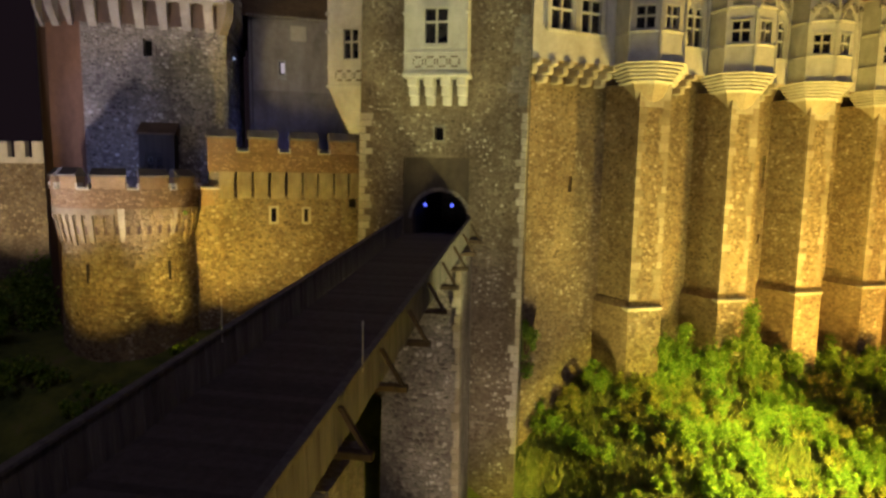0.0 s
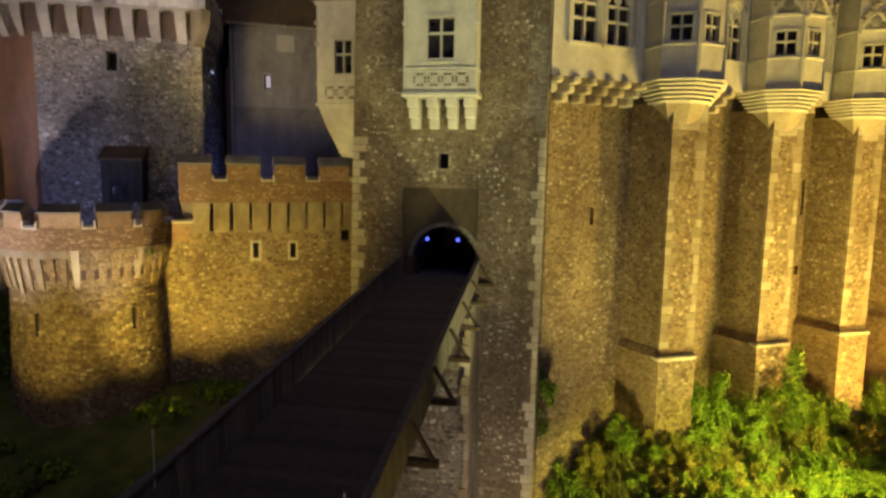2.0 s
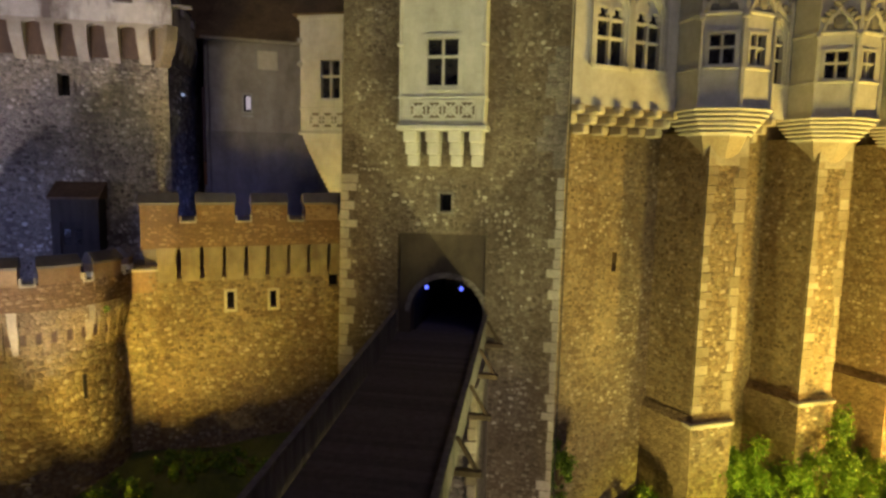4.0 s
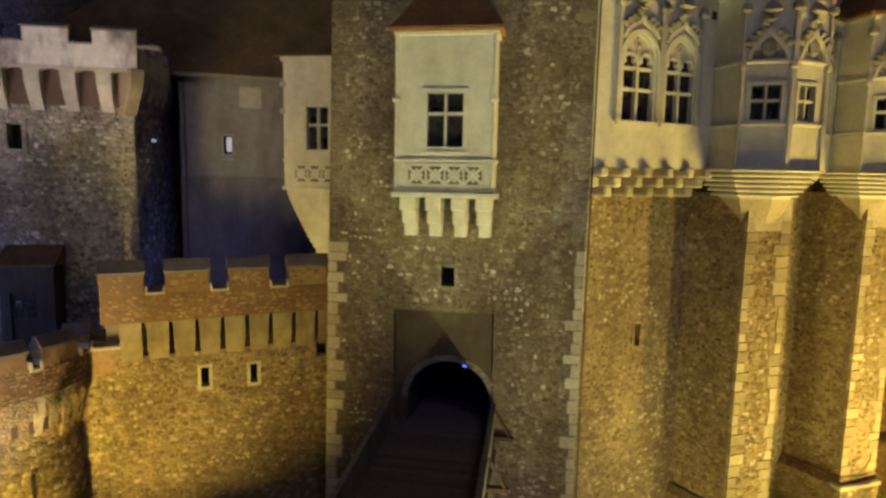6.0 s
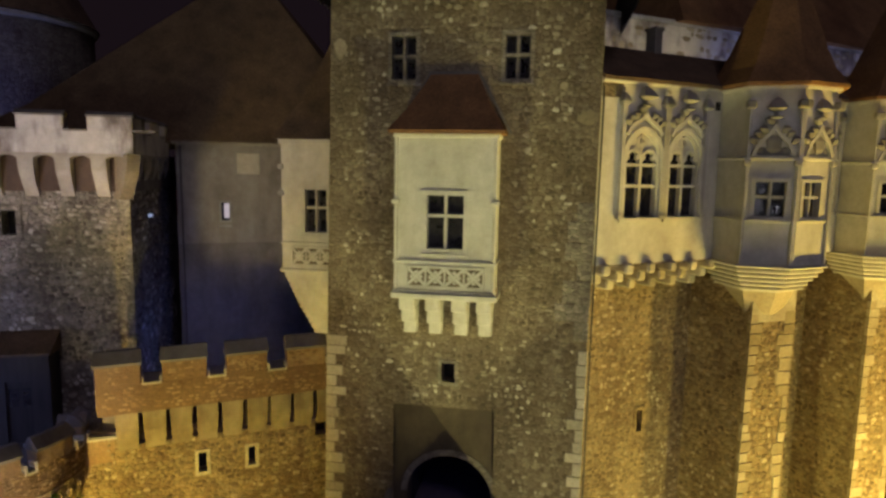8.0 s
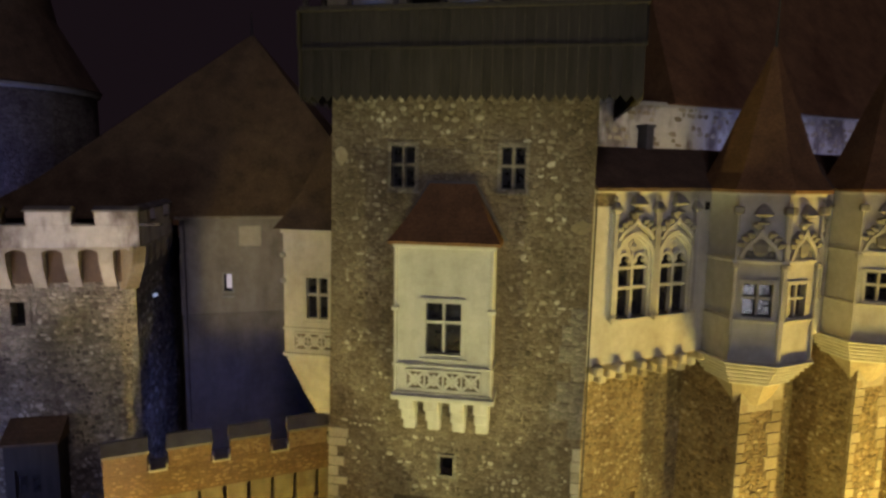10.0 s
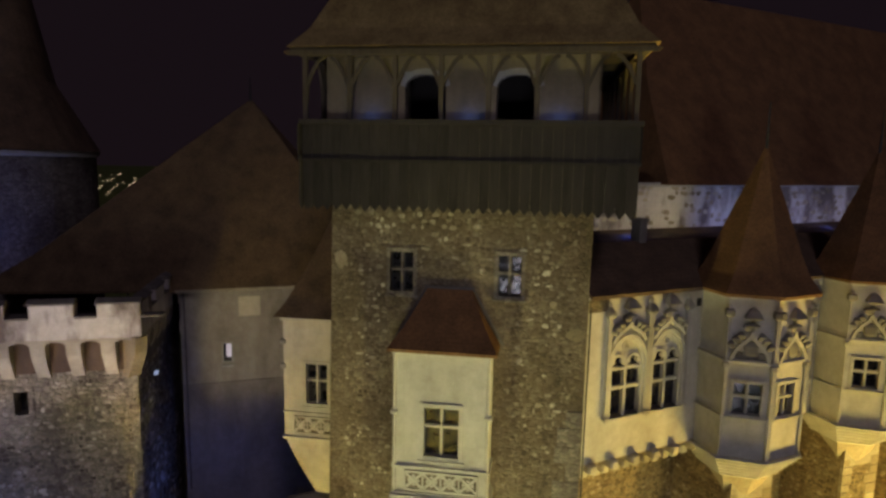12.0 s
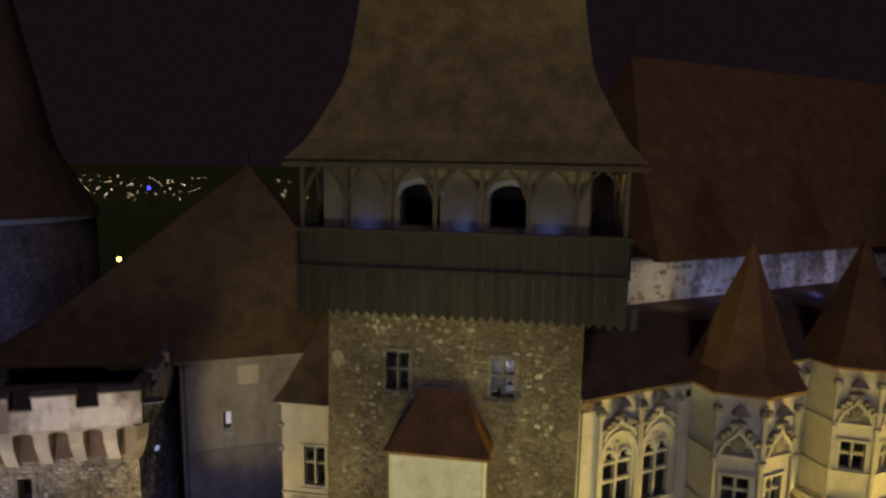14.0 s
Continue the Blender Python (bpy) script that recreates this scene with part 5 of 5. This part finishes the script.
loft(bm, [[(x + (0.02 if z > 32 else 0) * k, y, z) for k, (x, y, z) in enumerate(r)] for r in rings])
part("roof", bm, TILE_BROWN, house, "high dark brown tiled roof")
part("finial", tube(bmesh.new(), [(apex.x, apex.y, 32.0), (apex.x, apex.y, 33.3)], 0.08, 0.02), IRON, house)

# ---- far left: outer wall, round tower ----
outer = thing("outer_wall", facade(-43.0, 10.5, 5), "far rubble wall with a white palisade of merlons", "castle wall")
part("wall", box(bmesh.new(), -14, 13, 0.2, 1.2, -6, 12.4), MORTAR, outer)
part("white_course", box(bmesh.new(), -14, 13, 0, 0.6, 12.4, 12.9), LIME, outer)
rubble(outer, 81, (-3, 13), (6, 12.3), flat(0.2), material=STONE_HALL, low=0.22, high=0.34, wide=0.45, keep=0.7)
for k in range(17):
    x = -13.5 + 1.55 * k
    part("merlon", box(bmesh.new(), x, x + 0.95, 0, 0.5, 12.9, 14.2, bevel=0.03), LIME, outer, "white rendered merlon")
turret = thing("round_tower", Matrix.Translation((-28.3, 10.8, 0)), "round tower with a pale cornice and steep conical roof", "tower")
R = 4.9


def disc_rings(profile, sides=40):
    return [[(r * math.cos(2 * math.pi * a / sides), r * math.sin(2 * math.pi * a / sides), z) for a in range(sides)] for r, z in profile]


part("drum", loft(bmesh.new(), disc_rings([(R, -6), (R, 28.8)])), MORTAR_GREY, turret)
part("cornice", loft(bmesh.new(), disc_rings([(R + 0.05, 28.75), (R + 0.2, 28.88), (R + 0.2, 29.05), (R, 29.1)])), LIME, turret)
part("roof", loft(bmesh.new(), disc_rings([(R + 0.3, 29.08), (R + 0.2, 29.2), (R * 0.62, 33.0), (0.1, 48)])), TILE_DARK, turret)
a = radians(-62)
bm = box(bmesh.new(), -0.5, 0.5, -0.1, 0.4, 25.6, 27.2)
w = part("window", bm, DARKNESS, turret)
w.matrix_basis = Matrix.Translation((R * math.cos(a), R * math.sin(a), 0)) @ Matrix.Rotation(a + math.pi / 2, 4, "Z")

# ---- bridge ----
SLOPE = 0.09
BR = Matrix.Translation((0, 0, 9.6)) @ Matrix.Rotation(math.atan(SLOPE), 4, "X")
bridge = thing("timber_bridge", BR, "long dark timber bridge with boarded parapets and side struts", "bridge")
LEN = 60.0


def edge(y):
    return 1.62 - 0.018 * y


plank = bpy.data.meshes.new("plank")
box(bm := bmesh.new(), -2.1, 1.55, 0.0, 0.246, -1.02, -0.95)
bm.to_mesh(plank)
bm.free()
plank.materials.append(DECK)
for k in range(150):
    ob = new("plank", plank)
    ob.parent = bridge
    ob.matrix_basis = pose(0.006 * 0.25 * k, -0.25 * (k + 1) + 0.36, random.uniform(-0.003, 0.003), 0, 0, 0)
part("deck_rest", box(bmesh.new(), -2.1, 2.2, -LEN, -37.2, -1.02, -0.95), DECK, bridge)
for x in (-1.9, -0.3, 1.3):
    part("beam", box(bmesh.new(), x - 0.16, x + 0.16, -LEN, 0, -1.45, -1.03), DECK, bridge)
for sgn in (-1, 1):
    bm = bmesh.new()
    x = (lambda y: -2.2) if sgn < 0 else edge
    loft(bm, [[(x(y) - 0.09, y, -0.06), (x(y) + 0.09, y, -0.06), (x(y) + 0.09, y, 0.02), (x(y) - 0.09, y, 0.02)] for y in (0.0, -LEN)])
    part("handrail", bm, PARAPET, bridge)
board = bpy.data.meshes.new("parapet_board")
box(bm := bmesh.new(), -0.025, 0.025, 0.01, 0.29, -1.15, -0.06)
bm.to_mesh(board)
bm.free()
board.materials.append(PARAPET)
for k in range(110):
    for x in (-2.2, edge(-0.3 * (k + 1))):
        ob = new("parapet_board", board)
        ob.parent = bridge
        ob.matrix_basis = pose(x + random.uniform(-0.01, 0.01), -0.3 * (k + 1), random.uniform(-0.03, 0.03))
for x0 in (-2.23, 2.2):
    part("parapet_rest", box(bmesh.new(), x0, x0 + 0.05, -LEN, -33.1, -1.15, -0.06), PARAPET, bridge)
for k in range(10):
    y = -0.2 - 3.13 * k
    for sgn in (-1, 1):
        x = edge(y) if sgn > 0 else -2.2
        bm = bmesh.new()
        loft(bm, [[(x + sgn * 0.04, y - 0.05, -0.22), (x + sgn * 0.04, y + 0.05, -0.22), (x + sgn * 0.14, y + 0.05, -0.2), (x + sgn * 0.14, y - 0.05, -0.2)], [(x + sgn * 0.55, y - 0.05, -1.12), (x + sgn * 0.55, y + 0.05, -1.12), (x + sgn * 0.66, y + 0.05, -1.12), (x + sgn * 0.66, y - 0.05, -1.12)]])
        part("strut", bm, BRACE, bridge)
        xa, xb = sorted((x - sgn * 0.4, x + sgn * 0.74))
        part("crossbeam", box(bmesh.new(), xa, xb, y - 0.09, y + 0.09, -1.3, -1.12, bevel=0.02), BRACE, bridge)

for y0, y1, top in ((-4.0, -0.05, 7.9), (-21.8, -19.4, 5.5), (-41, -39, 4.5)):
    pier = thing("bridge_pier", pose(0, y0, 0), "rubble stone pier under the timber bridge", "pier", "bridge piers")
    bm = bmesh.new()
    loft(bm, [[(-2.35, -0.4, -19), (1.95, -0.4, -19), (1.95, y1 - y0, -19), (-2.35, y1 - y0, -17)], [(-2.05, 0, top), (1.78, 0, top), (1.78, y1 - y0, top), (-2.05, y1 - y0, top)]])
    part("core", bm, MORTAR_GREY, pier)
    rubble(pier, 91, (-2.0, 1.42), (-9, top - 0.1), lambda s, z: Matrix.Translation((s, -0.4 * (top - z) / (top + 19), z)), material=STONE_GREY, low=0.16, high=0.28, wide=0.36, keep=0.85, out=0.05)
    quoins(pier, lambda z: 1.78 + 0.17 * (top - z) / (top + 19), -9, top - 0.4, 1, -0.22, 0.6, 92, 0.34, 0.22, 0.4, ASHLAR_WORN)

for x, y, z in ((2.06, -20.4, 7.75), (-2.15, -18.95, 7.75)):
    pole = thing("thin_pole", pose(x, y, z), "thin pale metal pole on the bridge parapet", "pole", "poles on the bridge")
    part("shaft", tube(bmesh.new(), [(0, 0, -0.15), (0, 0, 0.9)], 0.02, 0.015), ASHLAR, pole)
    part("tip", tube(bmesh.new(), [(0, 0, 0.9), (0, 0, 1.0)], 0.03, 0.02), ASHLAR, pole)
for x in (-1.36, 0.25):
    gl = thing("gate_lamp", pose(x, 2.4, 10.2), "small blue lamp inside the gate passage", "lamp", "lamps in the gate")
    bm = bmesh.new()
    bmesh.ops.create_icosphere(bm, subdivisions=2, radius=0.1)
    part("bulb", bm, glow("blue_lamp", (0.10, 0.14, 1.0), 2.2), gl)
    part("bracket", box(bmesh.new(), -0.03, 0.03, 0.05, 0.1, -0.1, 0.4), IRON, gl)


# ---- plants ----
def leaves(rnd, centres, count, size):
    verts, faces = [], []
    for _ in range(count):
        c, r = rnd.choice(centres)
        d = Vector((rnd.gauss(0, 1), rnd.gauss(0, 1), rnd.gauss(0, 1))).normalized() * (rnd.random() ** 0.5) * rnd.uniform(0.7, 1.35)
        p = Vector(c) + Vector((d.x * r[0], d.y * r[1], d.z * r[2]))
        q = Euler((rnd.uniform(-1.2, 1.2), rnd.uniform(-1.2, 1.2), rnd.uniform(0, 6.3))).to_matrix()
        s = size * rnd.uniform(0.6, 1.3)
        base = len(verts)
        for x, y, z in ((-0.5, 0, 0), (0, -0.32, 0.08), (0.5, 0, 0), (0, 0.32, 0.08)):
            verts.append(tuple(p + q @ Vector((x * s, y * s, z * s))))
        faces.append((base, base + 1, base + 2, base + 3))
    me = bpy.data.meshes.new("crown")
    me.from_pydata(verts, [], faces)
    return me


def shrub(seed, x, y, wide, high, material, label, leaf=0.16, density=1.0, z=None):
    rnd = random.Random(seed)
    z = ground_height(x, y) if z is None else z
    ob = thing("shrub", pose(x, y, z), label, "shrub", "shrubs below the walls")
    centres = []
    for k in range(max(5, int(7 * wide))):
        a, r = rnd.uniform(0, 6.3), wide * 0.5 * math.sqrt(rnd.random())
        h = high * rnd.uniform(0.2, 0.9) * (1 - 0.45 * r / (wide * 0.5))
        s = rnd.uniform(0.22, 0.5) * min(wide, high) * 0.6
        centres.append(((r * math.cos(a), r * math.sin(a), h), (s * rnd.uniform(0.6, 1.1), s * rnd.uniform(0.6, 1.1), s * rnd.uniform(0.8, 1.6))))
    bm = bmesh.new()
    for c, r in centres[:8]:
        tube(bm, [(c[0] * 0.1, c[1] * 0.1, -0.2), (c[0] * 0.5, c[1] * 0.4, c[2] * 0.5), c], 0.04, 0.012, 5)
    part("stem", bm, BRACE, ob)
    link("leaves", leaves(rnd, centres, int(900 * wide * high ** 0.5 * density), leaf), material, ob)
    return ob


GREEN, DRY, SHADE = "leafy green shrub lit from below", "yellowing floodlit shrub on the slope", "dark shrub in the shadow of the wall"


def by_hall(s, d):
    p = Vector((4.6, 0.2, 0)) + U * s + N * d
    return p.x, p.y


for k, (s, d, wide, high, m, label) in enumerate((
        (10.4, 1.0, 2.2, 4.0, LEAF, GREEN), (9.0, 1.5, 2.2, 3.0, LEAF, GREEN), (8.0, 2.6, 2.0, 1.9, LEAF, GREEN), (6.6, 2.9, 1.5, 1.7, LEAF_DRY, DRY),
        (11.6, 2.0, 2.2, 2.2, LEAF, GREEN), (13.0, 1.6, 1.8, 2.0, LEAF, GREEN), (14.9, 2.0, 2.7, 6.4, LEAF, GREEN), (19.2, 1.5, 2.2, 3.2, LEAF, GREEN),
        (15.0, 3.4, 2.4, 1.6, LEAF_DRY, DRY), (21.5, 3.0, 2.6, 2.0, LEAF_DRY, DRY), (9.6, 4.0, 2.2, 1.5, LEAF_DRY, DRY), (13.4, 5.4, 2.4, 1.3, LEAF, GREEN),
        (24, 2.0, 2.6, 4.0, LEAF, GREEN), (28, 2.5, 3.2, 3.2, LEAF, GREEN), (5.4, 3.0, 1.4, 1.2, LEAF_DRY, DRY), (7.2, 4.6, 2.2, 1.3, LEAF_DRY, DRY), (15.9, 5.6, 2.4, 1.3, LEAF, GREEN),
        (0.9, -0.9, 1.3, 2.6, LEAF, GREEN), (4.6, 6.6, 2.0, 1.2, LEAF, GREEN), (14.2, 6.4, 2.8, 1.5, LEAF, GREEN), (20.5, 6.0, 2.8, 1.6, LEAF_DRY, DRY), (8.6, 7.8, 2.6, 1.3, LEAF, GREEN),
        (2.4, -0.7, 1.6, 2.4, LEAF, GREEN), (3.6, -0.3, 1.7, 2.0, LEAF_DRY, DRY), (5.0, 0.4, 1.7, 2.2, LEAF, GREEN), (3.0, 1.0, 1.6, 1.4, LEAF, GREEN), (22.8, 1.2, 2.0, 3.0, LEAF, GREEN), (16.2, 2.4, 2.0, 2.4, LEAF, GREEN))):
    x, y = by_hall(s, d)
    shrub(100 + k, x, y, wide, high, m, label, z=2.0 if k == 17 else None)
rnd = random.Random(31)
for k in range(90):
    s, d = rnd.uniform(1.5, 30), rnd.uniform(0.8, 13.0)
    if min((s - a) ** 2 + (d - b) ** 2 for a, b in ((9.5, 8.9), (17, 9), (11.7, 8.6), (17.2, 9.3))) > 4:
        dry = rnd.random() < 0.45
        shrub(300 + k, *by_hall(s, d), rnd.uniform(1.3, 2.4), rnd.uniform(0.7, 1.5), LEAF_DRY if dry else LEAF, DRY if dry else GREEN, 0.14, 0.9)
rnd = random.Random(83)
for k in range(70):
    s, d = rnd.uniform(5.0, 27), rnd.uniform(3.5, 13.0)
    dry = rnd.random() < 0.4
    shrub(500 + k, *by_hall(s, d), rnd.uniform(1.2, 2.6), rnd.uniform(0.9, 2.1), LEAF_DRY if dry else LEAF, DRY if dry else GREEN, 0.13, 1.1)
for k, (x, y, wide, high) in enumerate(((5.6, -2.0, 2.2, 1.6), (6.6, -4.0, 2.6, 1.5), (4.6, -5.0, 2.4, 1.6), (7.8, -2.6, 2.2, 1.8))):
    shrub(600 + k, x, y, wide, high, LEAF, SHADE, 0.16, 0.9)
for k, (x, y, wide, high) in enumerate(((-8.8, -1.2, 2.4, 1.0), (-10.8, -2.2, 2.8, 0.9), (-6.4, 0.4, 2.2, 2.0), (-12.4, -4.2, 2.4, 0.9), (-7.4, -2.6, 2.6, 0.8), (-18.5, -8.5, 3.0, 1.6), (-22.5, -7.0, 3.0, 2.2), (-24.5, -2.5, 3.4, 3.4), (-27.5, 2.0, 3.6, 4.2), (-15.0, -8.6, 2.6, 1.2), (-10, -7.5, 3.0, 1.4))):
    shrub(200 + k, x, y, wide, high, LEAF, SHADE, 0.2, 0.6)
ivy = thing("ivy_patch", HALL, "green climber on the foot of the hall wall", "climber")
rnd = random.Random(77)
link("leaves", leaves(rnd, [((0.9 + rnd.uniform(-0.5, 0.7), 1.35, 1.0 + rnd.uniform(-1.5, 2.0)), (0.5, 0.12, 0.5)) for _ in range(9)], 1500, 0.16), LEAF, ivy)
link("leaves", leaves(rnd, [((9.9 + rnd.uniform(-0.4, 0.5), 1.2, 1.8 + rnd.uniform(-1.6, 2.0)), (0.4, 0.15, 0.5)) for _ in range(9)], 1600, 0.16), LEAF, ivy)
tuft = thing("wall_weed", Matrix.Translation(BC), "small green weed growing from the bastion's corbels", "weed")
a = radians(352)
link("leaves", leaves(rnd, [((3.75 * math.cos(a), 3.75 * math.sin(a), 9.75), (0.12, 0.12, 0.14))], 70, 0.12), LEAF, tuft)

rnd = random.Random(5)
verts, faces = [], []
for _ in range(22000):
    s, d = rnd.uniform(0.5, 34), -1.2 + 12 * rnd.random() ** 1.2
    x, y = by_hall(s, d)
    z = ground_height(x, y) - 0.03
    h = rnd.uniform(0.25, 0.75) * (0.6 + 0.8 * noise.noise((x * 0.4, y * 0.4, 9)) ** 2 * 3)
    for _ in range(3):
        a, lean = rnd.uniform(0, 6.3), rnd.uniform(0.1, 0.5) * h
        w = 0.035
        base = len(verts)
        ox, oy = rnd.uniform(-0.1, 0.1), rnd.uniform(-0.1, 0.1)
        verts += [(x + ox - w * math.sin(a), y + oy + w * math.cos(a), z), (x + ox + w * math.sin(a), y + oy - w * math.cos(a), z), (x + ox + lean * math.cos(a), y + oy + lean * math.sin(a), z + h)]
        faces.append((base, base + 1, base + 2))
me = bpy.data.meshes.new("grass")
me.from_pydata(verts, [], faces)
tagged(link("grass", me, GRASS, None, "rough yellow-green grass on the floodlit slope"), category="grass", kind="stuff")

# ---- distance ----
rnd = random.Random(12)
verts, faces = [], []
for k in range(105):
    far = rnd.uniform(420, 640)
    x = far * rnd.uniform(-0.85, -0.56) if k < 85 else far * rnd.uniform(-0.56, -0.38)
    z = 32.5 + far * (-0.036 - 0.055 * rnd.random() ** 1.2)
    y, r = far, rnd.choice((0.26, 0.32, 0.4, 0.55))
    base = len(verts)
    verts += [(x - r, y, z), (x, y - r, z), (x + r, y, z), (x, y + r, z), (x, y, z - r), (x, y, z + r)]
    faces += [(base + a, base + b, base + c) for a, b in ((0, 1), (1, 2), (2, 3), (3, 0)) for c in (4, 5)]
me = bpy.data.meshes.new("town_lights")
me.from_pydata(verts, [], faces)
tagged(link("town_lights", me, glow("street_light_glow", (1.0, 0.76, 0.42), 3.6), None, "scattered lights of the distant town at night"), category="town lights", kind="stuff")
sign = thing("blue_light", pose(-300, 420, 8), "distant blue light on a mast in the town", "light")
part("mast", tube(bmesh.new(), [(0, 0, -17), (0, 0, 0)], 0.4, 0.3), IRON, sign)
bm = bmesh.new()
bmesh.ops.create_icosphere(bm, subdivisions=1, radius=1.5)
part("bulb", bm, glow("blue_sign_glow", (0.05, 0.07, 1.0), 3.0), sign)
for k, (x, y, w) in enumerate(((-58, 78, 9), (-47, 84, 6), (-66, 96, 10))):
    h = thing("far_house", pose(x, y, -8, 0, 0, 20 * k), "dim distant house with a gabled roof", "house", "houses beyond the castle")
    part("wall", box(bmesh.new(), -w / 2, w / 2, -4, 4, 0, 21), PLASTER, h)
    bm = bmesh.new()
    loft(bm, [[(-w / 2 - 0.4, -4.4, 21), (-w / 2 - 0.4, 4.4, 21), (-w / 2 - 0.4, 0, 25)], [(w / 2 + 0.4, -4.4, 21), (w / 2 + 0.4, 4.4, 21), (w / 2 + 0.4, 0, 25)]])
    part("roof", bm, TILE, h)
street = thing("street_lamp", pose(-46.0, 45.0, -8), "tall street lamp glowing yellow behind the castle", "street lamp")
part("pole", tube(bmesh.new(), [(0, 0, 0), (0, 0, 28), (0, -0.8, 28.5)], 0.12, 0.07), IRON, street)
bm = bmesh.new()
bmesh.ops.create_icosphere(bm, subdivisions=2, radius=0.26)
bulb = part("lamp_head", bm, glow("sodium_lamp", (1.0, 0.75, 0.12), 9.0), street, "glowing yellow lamp head")
bulb.matrix_basis = pose(0, -0.8, 28.3)
